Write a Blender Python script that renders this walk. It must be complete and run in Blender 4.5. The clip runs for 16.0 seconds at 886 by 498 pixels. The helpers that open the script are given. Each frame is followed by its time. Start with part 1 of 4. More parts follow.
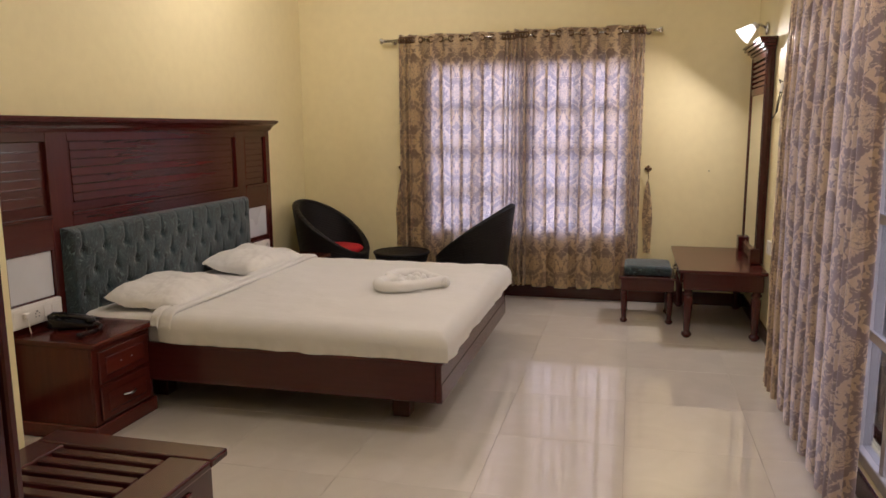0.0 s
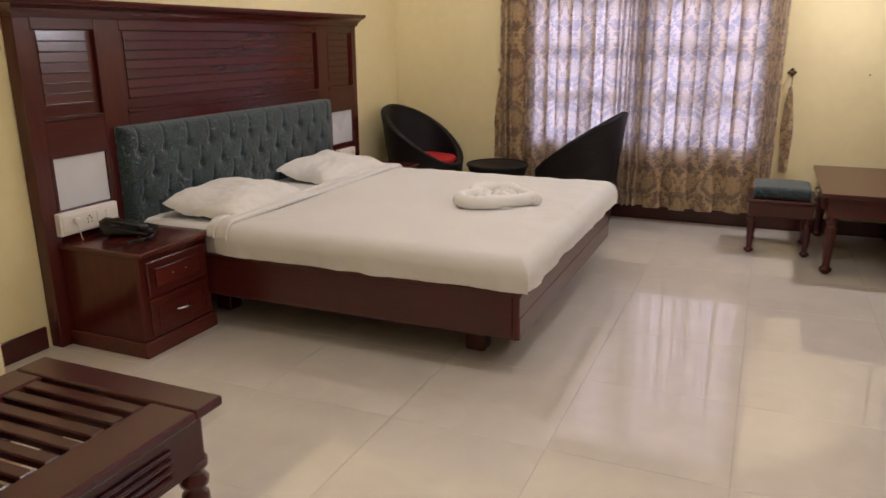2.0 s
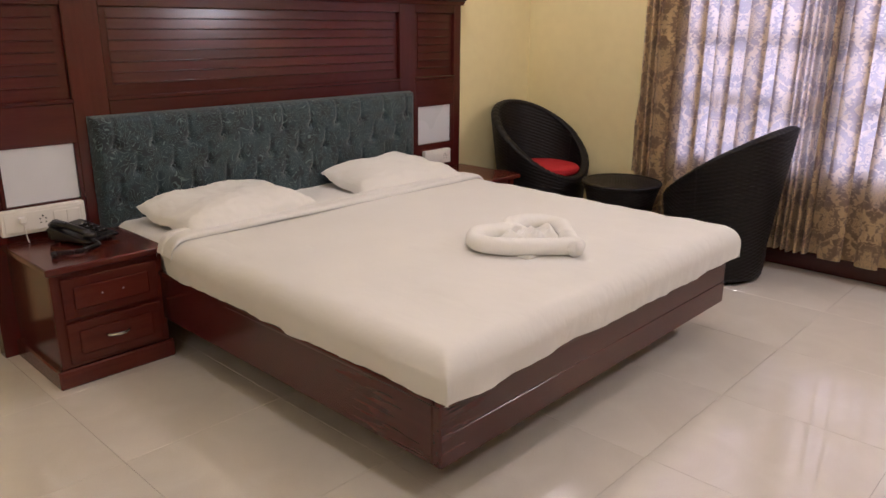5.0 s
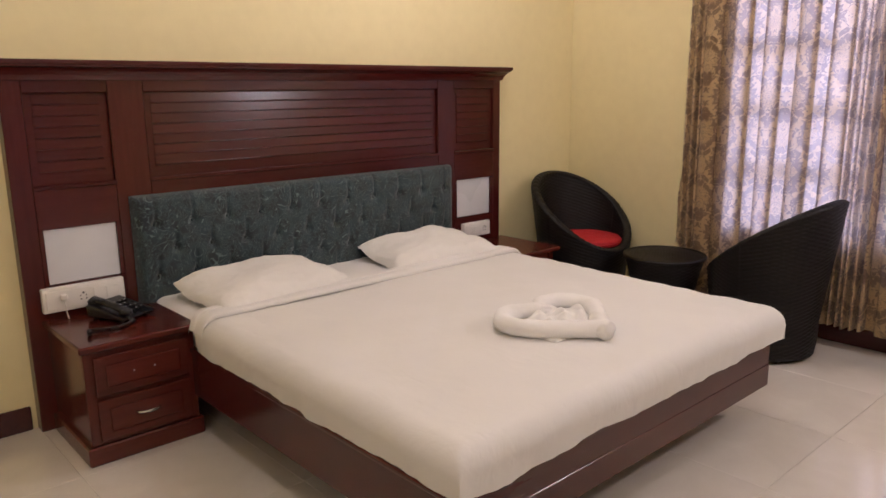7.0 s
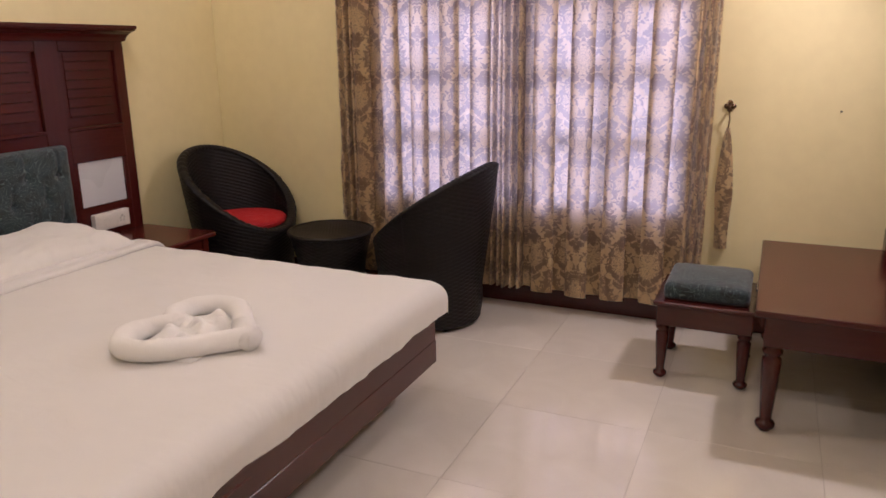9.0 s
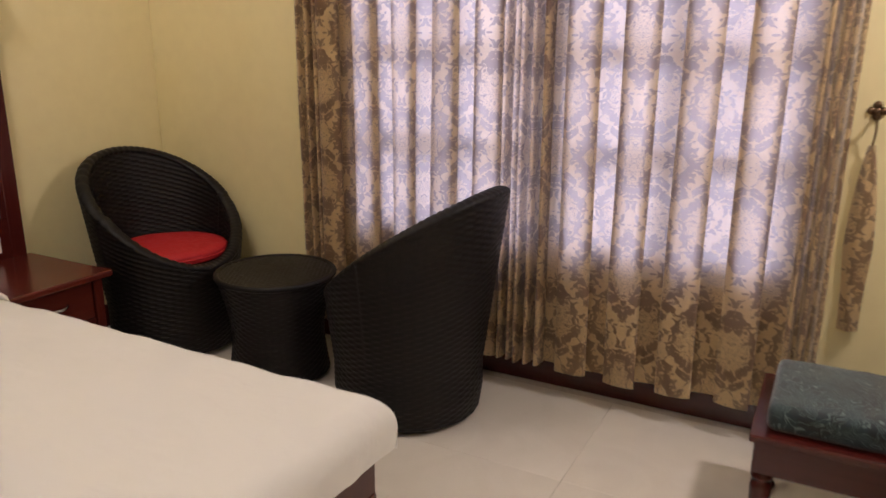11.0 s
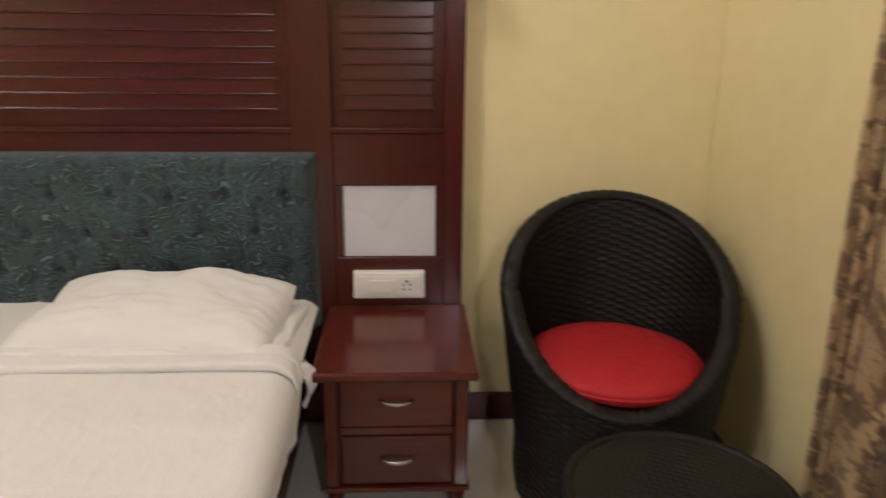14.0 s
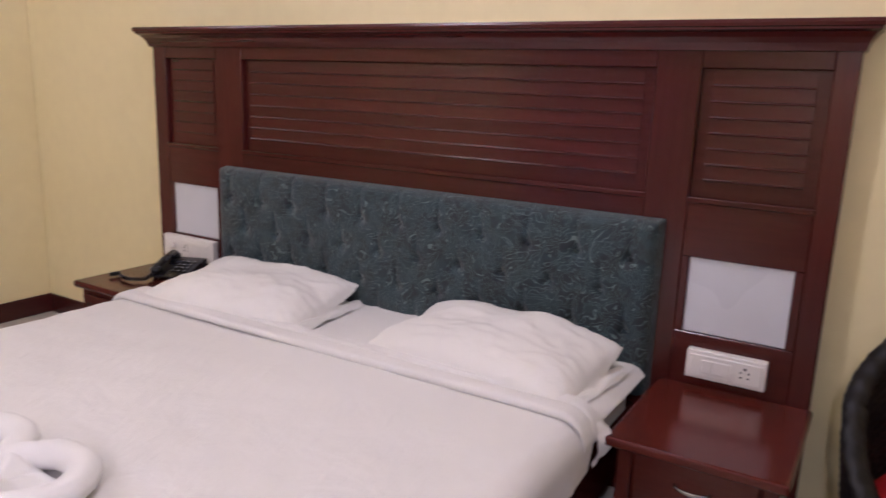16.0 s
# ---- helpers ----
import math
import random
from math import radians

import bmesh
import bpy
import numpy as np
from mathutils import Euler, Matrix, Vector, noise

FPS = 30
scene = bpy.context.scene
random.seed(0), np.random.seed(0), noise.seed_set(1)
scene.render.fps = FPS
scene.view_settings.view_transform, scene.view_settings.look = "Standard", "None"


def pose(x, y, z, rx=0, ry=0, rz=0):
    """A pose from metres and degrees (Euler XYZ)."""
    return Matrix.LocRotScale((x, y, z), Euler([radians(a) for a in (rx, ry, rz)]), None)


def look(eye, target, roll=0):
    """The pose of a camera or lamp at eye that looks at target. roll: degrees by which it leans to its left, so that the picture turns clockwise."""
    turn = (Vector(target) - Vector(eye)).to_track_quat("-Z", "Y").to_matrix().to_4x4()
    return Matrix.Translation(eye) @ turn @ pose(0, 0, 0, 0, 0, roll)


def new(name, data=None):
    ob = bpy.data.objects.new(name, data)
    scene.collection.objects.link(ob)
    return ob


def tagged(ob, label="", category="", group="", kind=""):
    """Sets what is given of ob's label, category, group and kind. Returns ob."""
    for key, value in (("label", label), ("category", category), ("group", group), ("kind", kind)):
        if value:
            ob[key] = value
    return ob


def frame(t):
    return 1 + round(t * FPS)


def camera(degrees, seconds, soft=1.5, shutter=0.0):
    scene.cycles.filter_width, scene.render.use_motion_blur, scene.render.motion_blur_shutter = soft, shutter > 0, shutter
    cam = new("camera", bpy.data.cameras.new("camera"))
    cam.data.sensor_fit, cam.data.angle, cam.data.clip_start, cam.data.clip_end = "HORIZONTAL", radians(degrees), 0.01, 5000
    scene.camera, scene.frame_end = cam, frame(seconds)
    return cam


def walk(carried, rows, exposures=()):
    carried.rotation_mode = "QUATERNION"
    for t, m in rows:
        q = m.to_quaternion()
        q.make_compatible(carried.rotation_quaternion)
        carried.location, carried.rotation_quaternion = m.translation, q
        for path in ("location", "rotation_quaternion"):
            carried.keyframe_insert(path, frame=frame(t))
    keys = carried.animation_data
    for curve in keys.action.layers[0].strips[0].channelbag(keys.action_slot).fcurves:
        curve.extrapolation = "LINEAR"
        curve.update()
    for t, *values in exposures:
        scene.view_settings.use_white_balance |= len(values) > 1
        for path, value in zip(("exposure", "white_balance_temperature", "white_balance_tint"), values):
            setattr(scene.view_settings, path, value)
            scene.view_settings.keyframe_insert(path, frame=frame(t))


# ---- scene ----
cam = camera(61.8, 16.0, shutter=0.5)
PATH = [
    (0, (2.835, 2.014, 1.442), (2.348, 3.927, 1.122), -0.4),
    (0.5, (2.818, 2.022, 1.421), (2.308, 3.922, 1.059), -0.4),
    (1, (2.78, 2.067, 1.374), (2.212, 3.933, 0.931), -0.6),
    (1.5, (2.787, 2.296, 1.34), (2.115, 4.112, 0.839), -0.7),
    (2, (2.829, 2.558, 1.335), (2.064, 4.325, 0.793), -0.4),
    (2.5, (2.801, 2.836, 1.304), (1.937, 4.549, 0.74), -0.1),
    (3, (2.788, 3.077, 1.307), (1.818, 4.73, 0.736), -0.0),
    (3.5, (2.91, 3.35, 1.314), (1.826, 4.925, 0.728), -0.0),
    (6, (3.257, 4.062, 1.347), (1.853, 5.382, 0.812), 0.1),
    (6.5, (3.26, 4.061, 1.367), (1.821, 5.365, 0.89), -0.1),
    (7, (3.255, 4.053, 1.395), (1.808, 5.366, 0.971), -0.5),
    (7.5, (3.279, 4.067, 1.403), (1.873, 5.433, 1.008), -0.8),
    (8, (3.319, 4.146, 1.388), (2.05, 5.637, 0.976), -1.1),
    (8.5, (3.279, 4.268, 1.386), (2.248, 5.917, 0.921), -0.9),
    (9, (3.165, 4.5, 1.389), (2.379, 6.263, 0.865), -0.6),
    (11.5, (2.801, 6.045, 1.278), (1.794, 7.687, 0.737), 1.3),
    (11.7, (2.77, 6.175, 1.285), (1.674, 7.752, 0.727), 1.0),
    (12, (2.726, 6.357, 1.304), (1.471, 7.803, 0.725), 1.1),
    (12.5, (2.58, 6.626, 1.329), (1.082, 7.815, 0.745), 0.9),
    (13, (2.472, 6.874, 1.341), (0.779, 7.759, 0.748), 0.9),
    (13.5, (2.391, 7.139, 1.361), (0.554, 7.662, 0.768), 0.8),
    (14, (2.239, 7.316, 1.329), (0.329, 7.422, 0.745), 0.7),
    (14.5, (2.107, 7.399, 1.361), (0.216, 7.131, 0.769), 0.6),
    (15, (2.106, 7.607, 1.337), (0.279, 6.967, 0.828), 1.3),
    (15.5, (2.162, 7.634, 1.346), (0.405, 6.787, 0.900), 1.9),
    (16, (2.214, 7.610, 1.323), (0.543, 6.601, 0.888), 2.0),
]
EXPO = [(0, -0.42, 5600, 21), (2, -0.20, 5400, 21), (3.5, -0.05, 5350, 22), (7, -0.16, 5600, 26), (9, -0.28, 5650, 29), (11.5, -0.22, 5950, 15), (12.5, -0.13, 7600, 8), (13.5, 0.02, 6150, 13), (14.5, 0.06, 5200, 21), (15.5, 0.08, 5200, 28), (16, 0.04, 5000, 32)]
walk(cam, [(t, look(eye, target, roll)) for t, eye, target, roll in PATH], EXPO)

# ---------------------------------------------------------------- light
world = bpy.data.worlds.new("sky")
scene.world = world
world.use_nodes = True
wn = world.node_tree.nodes
sky = wn.new("ShaderNodeTexSky")
sky.sky_type, sky.sun_disc = "NISHITA", False
sky.sun_elevation, sky.sun_rotation = radians(38), radians(-40)
world.node_tree.links.new(sky.outputs[0], wn["Background"].inputs[0])
wn["Background"].inputs[1].default_value = 0.08


def lamp(name, kind, m, power, colour, size=0.1, size_y=None, spread=180):
    data = bpy.data.lights.new(name, kind)
    data.energy, data.color = power, colour
    if kind == "AREA":
        data.shape, data.size, data.size_y = "RECTANGLE", size, size_y or size
        data.spread = radians(spread)
    else:
        data.shadow_soft_size = size
    ob = new(name, data)
    ob.matrix_world = m
    return ob


WARM, DAY = (1.0, 0.87, 0.72), (0.94, 0.88, 0.98)
lamp("ceiling_lamp_light", "POINT", pose(0.85, 6.65, 2.80), 34, WARM, 0.10)
# added fill with no known fixture, lifts the foreground floor and the passage
lamp("entry_fill_light", "POINT", pose(2.5, 2.6, 2.7), 18, WARM, 0.12)
lamp("room_lamp_light", "POINT", pose(2.85, 4.65, 2.86), 46, WARM, 0.05)
lamp("mirror_lamp_light", "AREA", look((3.522, 7.85, 2.035), (2.90, 7.25, 1.20)), 21, WARM, 0.12, 0.12, 180)
lamp("window_daylight", "AREA", look((1.965, 12.6, 1.75), (1.965, 8.3, 1.28)), 54, DAY, 2.6, 2.2, 70)
lamp("side_window_daylight", "AREA", look((4.15, 5.42, 1.15), (3, 5.42, 0.75)), 15, DAY, 1.35, 2.1, 120)

# ---------------------------------------------------------------- materials


def shader(name):
    mat = bpy.data.materials.new(name)
    mat.use_nodes = True
    return mat, mat.node_tree, mat.node_tree.nodes["Principled BSDF"]


def link(tree, a, b):
    if isinstance(a, (int, float)):
        b.default_value = a
    else:
        tree.links.new(a, b)


def maths(tree, op, a, b=0.0, c=0.0):
    n = tree.nodes.new("ShaderNodeMath")
    n.operation = op
    for k, v in enumerate((a, b, c)):
        link(tree, v, n.inputs[k])
    return n.outputs[0]


def coords(tree, scale=(1, 1, 1), uv=False, turn=(0, 0, 0)):
    src = tree.nodes.new("ShaderNodeTexCoord")
    mp = tree.nodes.new("ShaderNodeMapping")
    mp.inputs["Scale"].default_value, mp.inputs["Rotation"].default_value = scale, turn
    tree.links.new(src.outputs["UV" if uv else "Object"], mp.inputs[0])
    return mp.outputs[0]


def noise_of(tree, vec, scale, detail=4, rough=0.55, distort=0.0):
    n = tree.nodes.new("ShaderNodeTexNoise")
    n.inputs["Scale"].default_value, n.inputs["Detail"].default_value = scale, detail
    n.inputs["Roughness"].default_value, n.inputs["Distortion"].default_value = rough, distort
    tree.links.new(vec, n.inputs["Vector"])
    return n.outputs[0]


def ramp(tree, fac, stops):
    n = tree.nodes.new("ShaderNodeValToRGB")
    e = n.color_ramp.elements
    while len(e) < len(stops):
        e.new(0.5)
    for k, (p, c) in enumerate(stops):
        e[k].position, e[k].color = p, (*c, 1)
    tree.links.new(fac, n.inputs[0])
    return n.outputs[0]


def mixed(tree, fac, a, b, mode="MIX"):
    n = tree.nodes.new("ShaderNodeMix")
    n.data_type, n.blend_type = "RGBA", mode
    link(tree, fac, n.inputs[0])
    for v, s in ((a, n.inputs[6]), (b, n.inputs[7])):
        if isinstance(v, tuple):
            s.default_value = (*v, 1)
        else:
            tree.links.new(v, s)
    return n.outputs[2]


def bump(tree, bsdf, height, strength=0.2, distance=0.01):
    n = tree.nodes.new("ShaderNodeBump")
    n.inputs["Strength"].default_value, n.inputs["Distance"].default_value = strength, distance
    tree.links.new(height, n.inputs["Height"])
    tree.links.new(n.outputs[0], bsdf.inputs["Normal"])


def plain(name, colour, rough=0.5, metal=0.0, vary=0.12, scale=30, bumps=0.0, spec=0.5, coat=0.0):
    mat, tree, b = shader(name)
    v = coords(tree)
    n = noise_of(tree, v, scale)
    lo, hi = (tuple(min(1, c * k) for c in colour) for k in (1 - vary, 1 + vary))
    tree.links.new(ramp(tree, n, [(0.3, lo), (0.7, hi)]), b.inputs["Base Color"])
    tree.links.new(ramp(tree, noise_of(tree, v, scale * 0.2, 3), [(0.3, (rough * 0.85,) * 3), (0.7, (min(1, rough * 1.15),) * 3)]), b.inputs["Roughness"])
    b.inputs["Metallic"].default_value, b.inputs["Specular IOR Level"].default_value = metal, spec
    b.inputs["Coat Weight"].default_value, b.inputs["Coat Roughness"].default_value = coat, 0.12
    if bumps:
        bump(tree, b, n, bumps, 0.004)
    return mat


def wood(name, dark, light, along, rough=0.20):
    """Stained varnished wood with its grain along one axis."""
    mat, tree, b = shader(name)
    s = [22, 22, 22]
    s[along] = 1.6
    v = coords(tree, tuple(s))
    g = noise_of(tree, v, 2.2, 6, 0.6, 0.1)
    info = tree.nodes.new("ShaderNodeObjectInfo")
    col = ramp(tree, g, [(0.05, dark), (0.85, light)])
    big = noise_of(tree, coords(tree), 2.3, 3)
    col = mixed(tree, 0.35, col, ramp(tree, big, [(0.2, (0.85, 0.84, 0.84)), (0.8, (1, 1, 1))]), "MULTIPLY")
    col = mixed(tree, 1.0, col, ramp(tree, info.outputs["Random"], [(0, (0.88, 0.86, 0.86)), (1, (1.1, 1.08, 1.05))]), "MULTIPLY")
    tree.links.new(col, b.inputs["Base Color"])
    tree.links.new(ramp(tree, big, [(0.2, (rough * 0.93,) * 3), (0.8, (rough * 1.12,) * 3)]), b.inputs["Roughness"])
    b.inputs["Specular IOR Level"].default_value = 0.5
    bump(tree, b, g, 0.03, 0.002)
    return mat


MAH_D, MAH_L = (0.043, 0.0062, 0.0058), (0.076, 0.0122, 0.0096)
wood_x, wood_y, wood_z = (wood("mahogany_" + n, MAH_D, MAH_L, k) for k, n in enumerate("xyz"))
stand_x, stand_y, stand_z = (wood("red_mahogany_" + n, (0.060, 0.0085, 0.0066), (0.105, 0.0185, 0.0110), k, 0.18) for k, n in enumerate("xyz"))
dark_wood = wood("dark_reed_wood", (0.044, 0.009, 0.010), (0.064, 0.014, 0.014), 0)
base_tile = wood("skirting_wood", (0.035, 0.006, 0.006), (0.075, 0.014, 0.012), 0, 0.22)


def wall_paint():
    mat, tree, b = shader("cream_yellow_emulsion")
    v = coords(tree)
    big, fine = noise_of(tree, v, 0.9, 4), noise_of(tree, v, 140, 3)
    col = ramp(tree, big, [(0.25, (0.79, 0.695, 0.385)), (0.75, (0.84, 0.745, 0.43))])
    col = mixed(tree, 0.10, col, ramp(tree, noise_of(tree, v, 14, 6), [(0.35, (0.7, 0.66, 0.6)), (0.65, (1, 1, 1))]), "MULTIPLY")
    tree.links.new(col, b.inputs["Base Color"])
    b.inputs["Roughness"].default_value, b.inputs["Specular IOR Level"].default_value = 0.55, 0.25
    bump(tree, b, fine, 0.10, 0.001)
    return mat


def tile_mat():
    mat, tree, b = shader("polished_vitrified_tile")
    v = coords(tree)
    info = tree.nodes.new("ShaderNodeObjectInfo")
    cloud = noise_of(tree, v, 3.2, 6, 0.6, 0.8)
    col = ramp(tree, cloud, [(0.3, (0.69, 0.64, 0.56)), (0.7, (0.77, 0.725, 0.645))])
    col = mixed(tree, 1.0, col, ramp(tree, info.outputs["Random"], [(0, (0.965, 0.965, 0.96)), (1, (1, 1, 1))]), "MULTIPLY")
    col = mixed(tree, 0.25, col, ramp(tree, noise_of(tree, v, 220, 2), [(0.35, (0.86, 0.85, 0.83)), (0.6, (1, 1, 1))]), "MULTIPLY")
    tree.links.new(col, b.inputs["Base Color"])
    tree.links.new(ramp(tree, noise_of(tree, v, 5, 4), [(0.3, (0.03,) * 3), (0.75, (0.06,) * 3)]), b.inputs["Roughness"])
    b.inputs["Specular IOR Level"].default_value = 0.6
    b.inputs["Coat Weight"].default_value, b.inputs["Coat Roughness"].default_value = 0.8, 0.02
    return mat


def damask(name, ground, figure, thin=0.36):
    """Woven curtain cloth: mirrored scroll figures on a brown ground, thin enough to let daylight through."""
    mat, tree, b = shader(name)
    sep = tree.nodes.new("ShaderNodeSeparateXYZ")
    tree.links.new(coords(tree, uv=True), sep.inputs[0])
    U, V = maths(tree, "DIVIDE", sep.outputs[0], 0.28), maths(tree, "DIVIDE", sep.outputs[1], 0.20)
    com = tree.nodes.new("ShaderNodeCombineXYZ")
    tree.links.new(maths(tree, "MULTIPLY", maths(tree, "PINGPONG", U, 0.5), 0.28), com.inputs[0])
    tree.links.new(maths(tree, "MULTIPLY", maths(tree, "PINGPONG", V, 2.0), 0.20), com.inputs[1])
    scroll = noise_of(tree, com.outputs[0], 30, 3, 0.55, 1.2)
    # an ogee net of leaves with a pointed flower in every mesh
    net = maths(tree, "ABSOLUTE", maths(tree, "ADD", maths(tree, "COSINE", maths(tree, "MULTIPLY", U, 2 * math.pi)), maths(tree, "COSINE", maths(tree, "MULTIPLY", V, math.pi))))
    rag = maths(tree, "ADD", net, maths(tree, "MULTIPLY", maths(tree, "SUBTRACT", scroll, 0.5), 4.6))
    flower = maths(tree, "GREATER_THAN", rag, 1.28)
    vein = maths(tree, "GREATER_THAN", maths(tree, "SINE", maths(tree, "MULTIPLY", rag, 15.0)), -0.78)
    fig = maths(tree, "MAXIMUM", maths(tree, "MULTIPLY", flower, vein), maths(tree, "LESS_THAN", rag, 0.36))
    col = mixed(tree, fig, ground, figure)
    thread = noise_of(tree, coords(tree, (900, 60, 1), uv=True), 1.0, 2)
    slub = noise_of(tree, coords(tree, (14, 260, 1), uv=True), 1.0, 3)
    col = mixed(tree, 0.45, col, ramp(tree, thread, [(0.3, (0.72, 0.7, 0.7)), (0.7, (1, 1, 1))]), "MULTIPLY")
    col = mixed(tree, 0.35, col, ramp(tree, slub, [(0.35, (0.7, 0.7, 0.7)), (0.6, (1, 1, 1))]), "MULTIPLY")
    tree.links.new(col, b.inputs["Base Color"])
    tree.links.new(maths(tree, "SUBTRACT", 0.62, maths(tree, "MULTIPLY", fig, 0.22)), b.inputs["Roughness"])
    b.inputs["Sheen Weight"].default_value = 0.25
    bump(tree, b, fig, 0.25, 0.001)
    trans = tree.nodes.new("ShaderNodeBsdfTranslucent")
    tree.links.new(mixed(tree, 0.80, col, (0.93, 0.87, 0.86)), trans.inputs[0])
    mix = tree.nodes.new("ShaderNodeMixShader")
    mix.inputs[0].default_value = thin
    tree.links.new(b.outputs[0], mix.inputs[1])
    tree.links.new(trans.outputs[0], mix.inputs[2])
    tree.links.new(mix.outputs[0], tree.nodes["Material Output"].inputs[0])
    return mat


def pad_cloth():
    mat, tree, b = shader("teal_scroll_upholstery")
    v = coords(tree)
    warp = tree.nodes.new("ShaderNodeTexNoise")
    warp.inputs["Scale"].default_value, warp.inputs["Detail"].default_value = 20, 1
    tree.links.new(v, warp.inputs["Vector"])
    w2 = tree.nodes.new("ShaderNodeVectorMath")
    w2.operation = "MULTIPLY_ADD"
    tree.links.new(warp.outputs["Color"], w2.inputs[0])
    w2.inputs[1].default_value = (0.05, 0.05, 0.05)
    tree.links.new(v, w2.inputs[2])
    swirl = noise_of(tree, w2.outputs[0], 13, 0, 0.5, 1.3)
    rings = maths(tree, "ABSOLUTE", maths(tree, "SINE", maths(tree, "MULTIPLY", swirl, 38.0)))
    lines = maths(tree, "LESS_THAN", rings, 0.24)
    big = noise_of(tree, v, 18, 2)
    ground = ramp(tree, big, [(0.42, (0.006, 0.014, 0.019)), (0.56, (0.011, 0.030, 0.038))])
    col = mixed(tree, maths(tree, "MULTIPLY", lines, 0.8), ground, (0.135, 0.19, 0.182))
    weave = noise_of(tree, v, 420, 2)
    col = mixed(tree, 0.4, col, ramp(tree, weave, [(0.35, (0.6, 0.6, 0.6)), (0.65, (1, 1, 1))]), "MULTIPLY")
    tree.links.new(col, b.inputs["Base Color"])
    b.inputs["Roughness"].default_value, b.inputs["Sheen Weight"].default_value = 0.75, 0.3
    bump(tree, b, weave, 0.3, 0.001)
    return mat


def linen(name, colour):
    mat, tree, b = shader(name)
    v = coords(tree)
    fold, weave = noise_of(tree, v, 5, 5, 0.55, 0.5), noise_of(tree, v, 500, 2)
    tree.links.new(ramp(tree, noise_of(tree, v, 1.6, 4), [(0.3, tuple(c * 0.94 for c in colour)), (0.7, colour)]), b.inputs["Base Color"])
    b.inputs["Roughness"].default_value, b.inputs["Specular IOR Level"].default_value = 0.85, 0.2
    b.inputs["Sheen Weight"].default_value = 0.15
    bump(tree, b, maths(tree, "ADD", maths(tree, "ADD", fold, maths(tree, "MULTIPLY", noise_of(tree, coords(tree, (7, 16, 10)), 1.0, 4, 0.5, 0.8), 0.5)), maths(tree, "MULTIPLY", weave, 0.04)), 0.33, 0.02)
    return mat


def wicker():
    mat, tree, b = shader("dark_synthetic_rattan")
    v = coords(tree)
    n = noise_of(tree, v, 60, 4)
    tree.links.new(ramp(tree, n, [(0.3, (0.004, 0.0037, 0.0038)), (0.7, (0.011, 0.0088, 0.0085))]), b.inputs["Base Color"])
    tree.links.new(ramp(tree, n, [(0.3, (0.40,) * 3), (0.7, (0.58,) * 3)]), b.inputs["Roughness"])
    b.inputs["Specular IOR Level"].default_value = 0.26
    bump(tree, b, n, 0.15, 0.001)
    return mat


paint = wall_paint()
tile = tile_mat()
curtain_cloth = damask("brown_damask_curtain", (0.150, 0.072, 0.024), (0.66, 0.49, 0.25))
teal = pad_cloth()
sheet_white, towel_white, pillow_white = linen("white_bed_linen", (0.75, 0.735, 0.70)), linen("white_towelling", (0.84, 0.83, 0.80)), linen("white_pillowcase", (0.78, 0.765, 0.72))
rattan = wicker()
red_cloth = plain("red_cushion_cloth", (0.42, 0.008, 0.012), 0.7, vary=0.15, scale=180, bumps=0.2)
white_lam = plain("white_laminate", (0.62, 0.63, 0.66), 0.25, vary=0.03, scale=6)
white_plastic = plain("ivory_switch_plastic", (0.78, 0.75, 0.70), 0.3, vary=0.02)
grey_line = plain("dark_slot", (0.03, 0.03, 0.03), 0.6)
black_plastic = plain("black_telephone_plastic", (0.008, 0.008, 0.010), 0.28, vary=0.2)
key_grey = plain("pale_key_legend", (0.45, 0.45, 0.45), 0.5)
chrome = plain("brushed_chrome", (0.62, 0.60, 0.57), 0.22, metal=1.0, vary=0.05, scale=200)
brass = plain("aged_brass", (0.16, 0.10, 0.06), 0.35, metal=1.0)
grout = plain("pale_grout", (0.42, 0.38, 0.32), 0.85, scale=80)
ceil_white = plain("white_ceiling_paint", (0.80, 0.78, 0.72), 0.8, vary=0.04, scale=2)
frame_white = plain("painted_window_frame", (0.55, 0.52, 0.48), 0.4, vary=0.05)
ground_mat = plain("dull_courtyard_ground", (0.25, 0.24, 0.22), 0.9, scale=3)
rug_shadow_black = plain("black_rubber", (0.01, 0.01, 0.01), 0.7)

glass_mat, gtree, gb = shader("window_glass")
gb.inputs["Transmission Weight"].default_value, gb.inputs["Roughness"].default_value, gb.inputs["IOR"].default_value = 1.0, 0.02, 1.45
mirror_mat, mtree, mb = shader("mirror_silvering")
mb.inputs["Metallic"].default_value, mb.inputs["Roughness"].default_value = 1.0, 0.015
mb.inputs["Base Color"].default_value = (0.88, 0.89, 0.88, 1)
glow_mat, ltree, lb = shader("lit_opal_glass")
lb.inputs["Base Color"].default_value = (0.9, 0.88, 0.84, 1)
lb.inputs["Emission Color"].default_value, lb.inputs["Emission Strength"].default_value = (1.0, 0.90, 0.74, 1), 3.0

# ---------------------------------------------------------------- building helpers


def thing(name, at, label, category, group="", kind="", turn=0):
    ob = new(name)
    ob.empty_display_size = 0.1
    ob.matrix_world = pose(*at, 0, 0, turn)
    return tagged(ob, label, category, group, kind)


def origin(ob):
    while ob.parent:
        ob = ob.parent
    return Vector(ob.location)


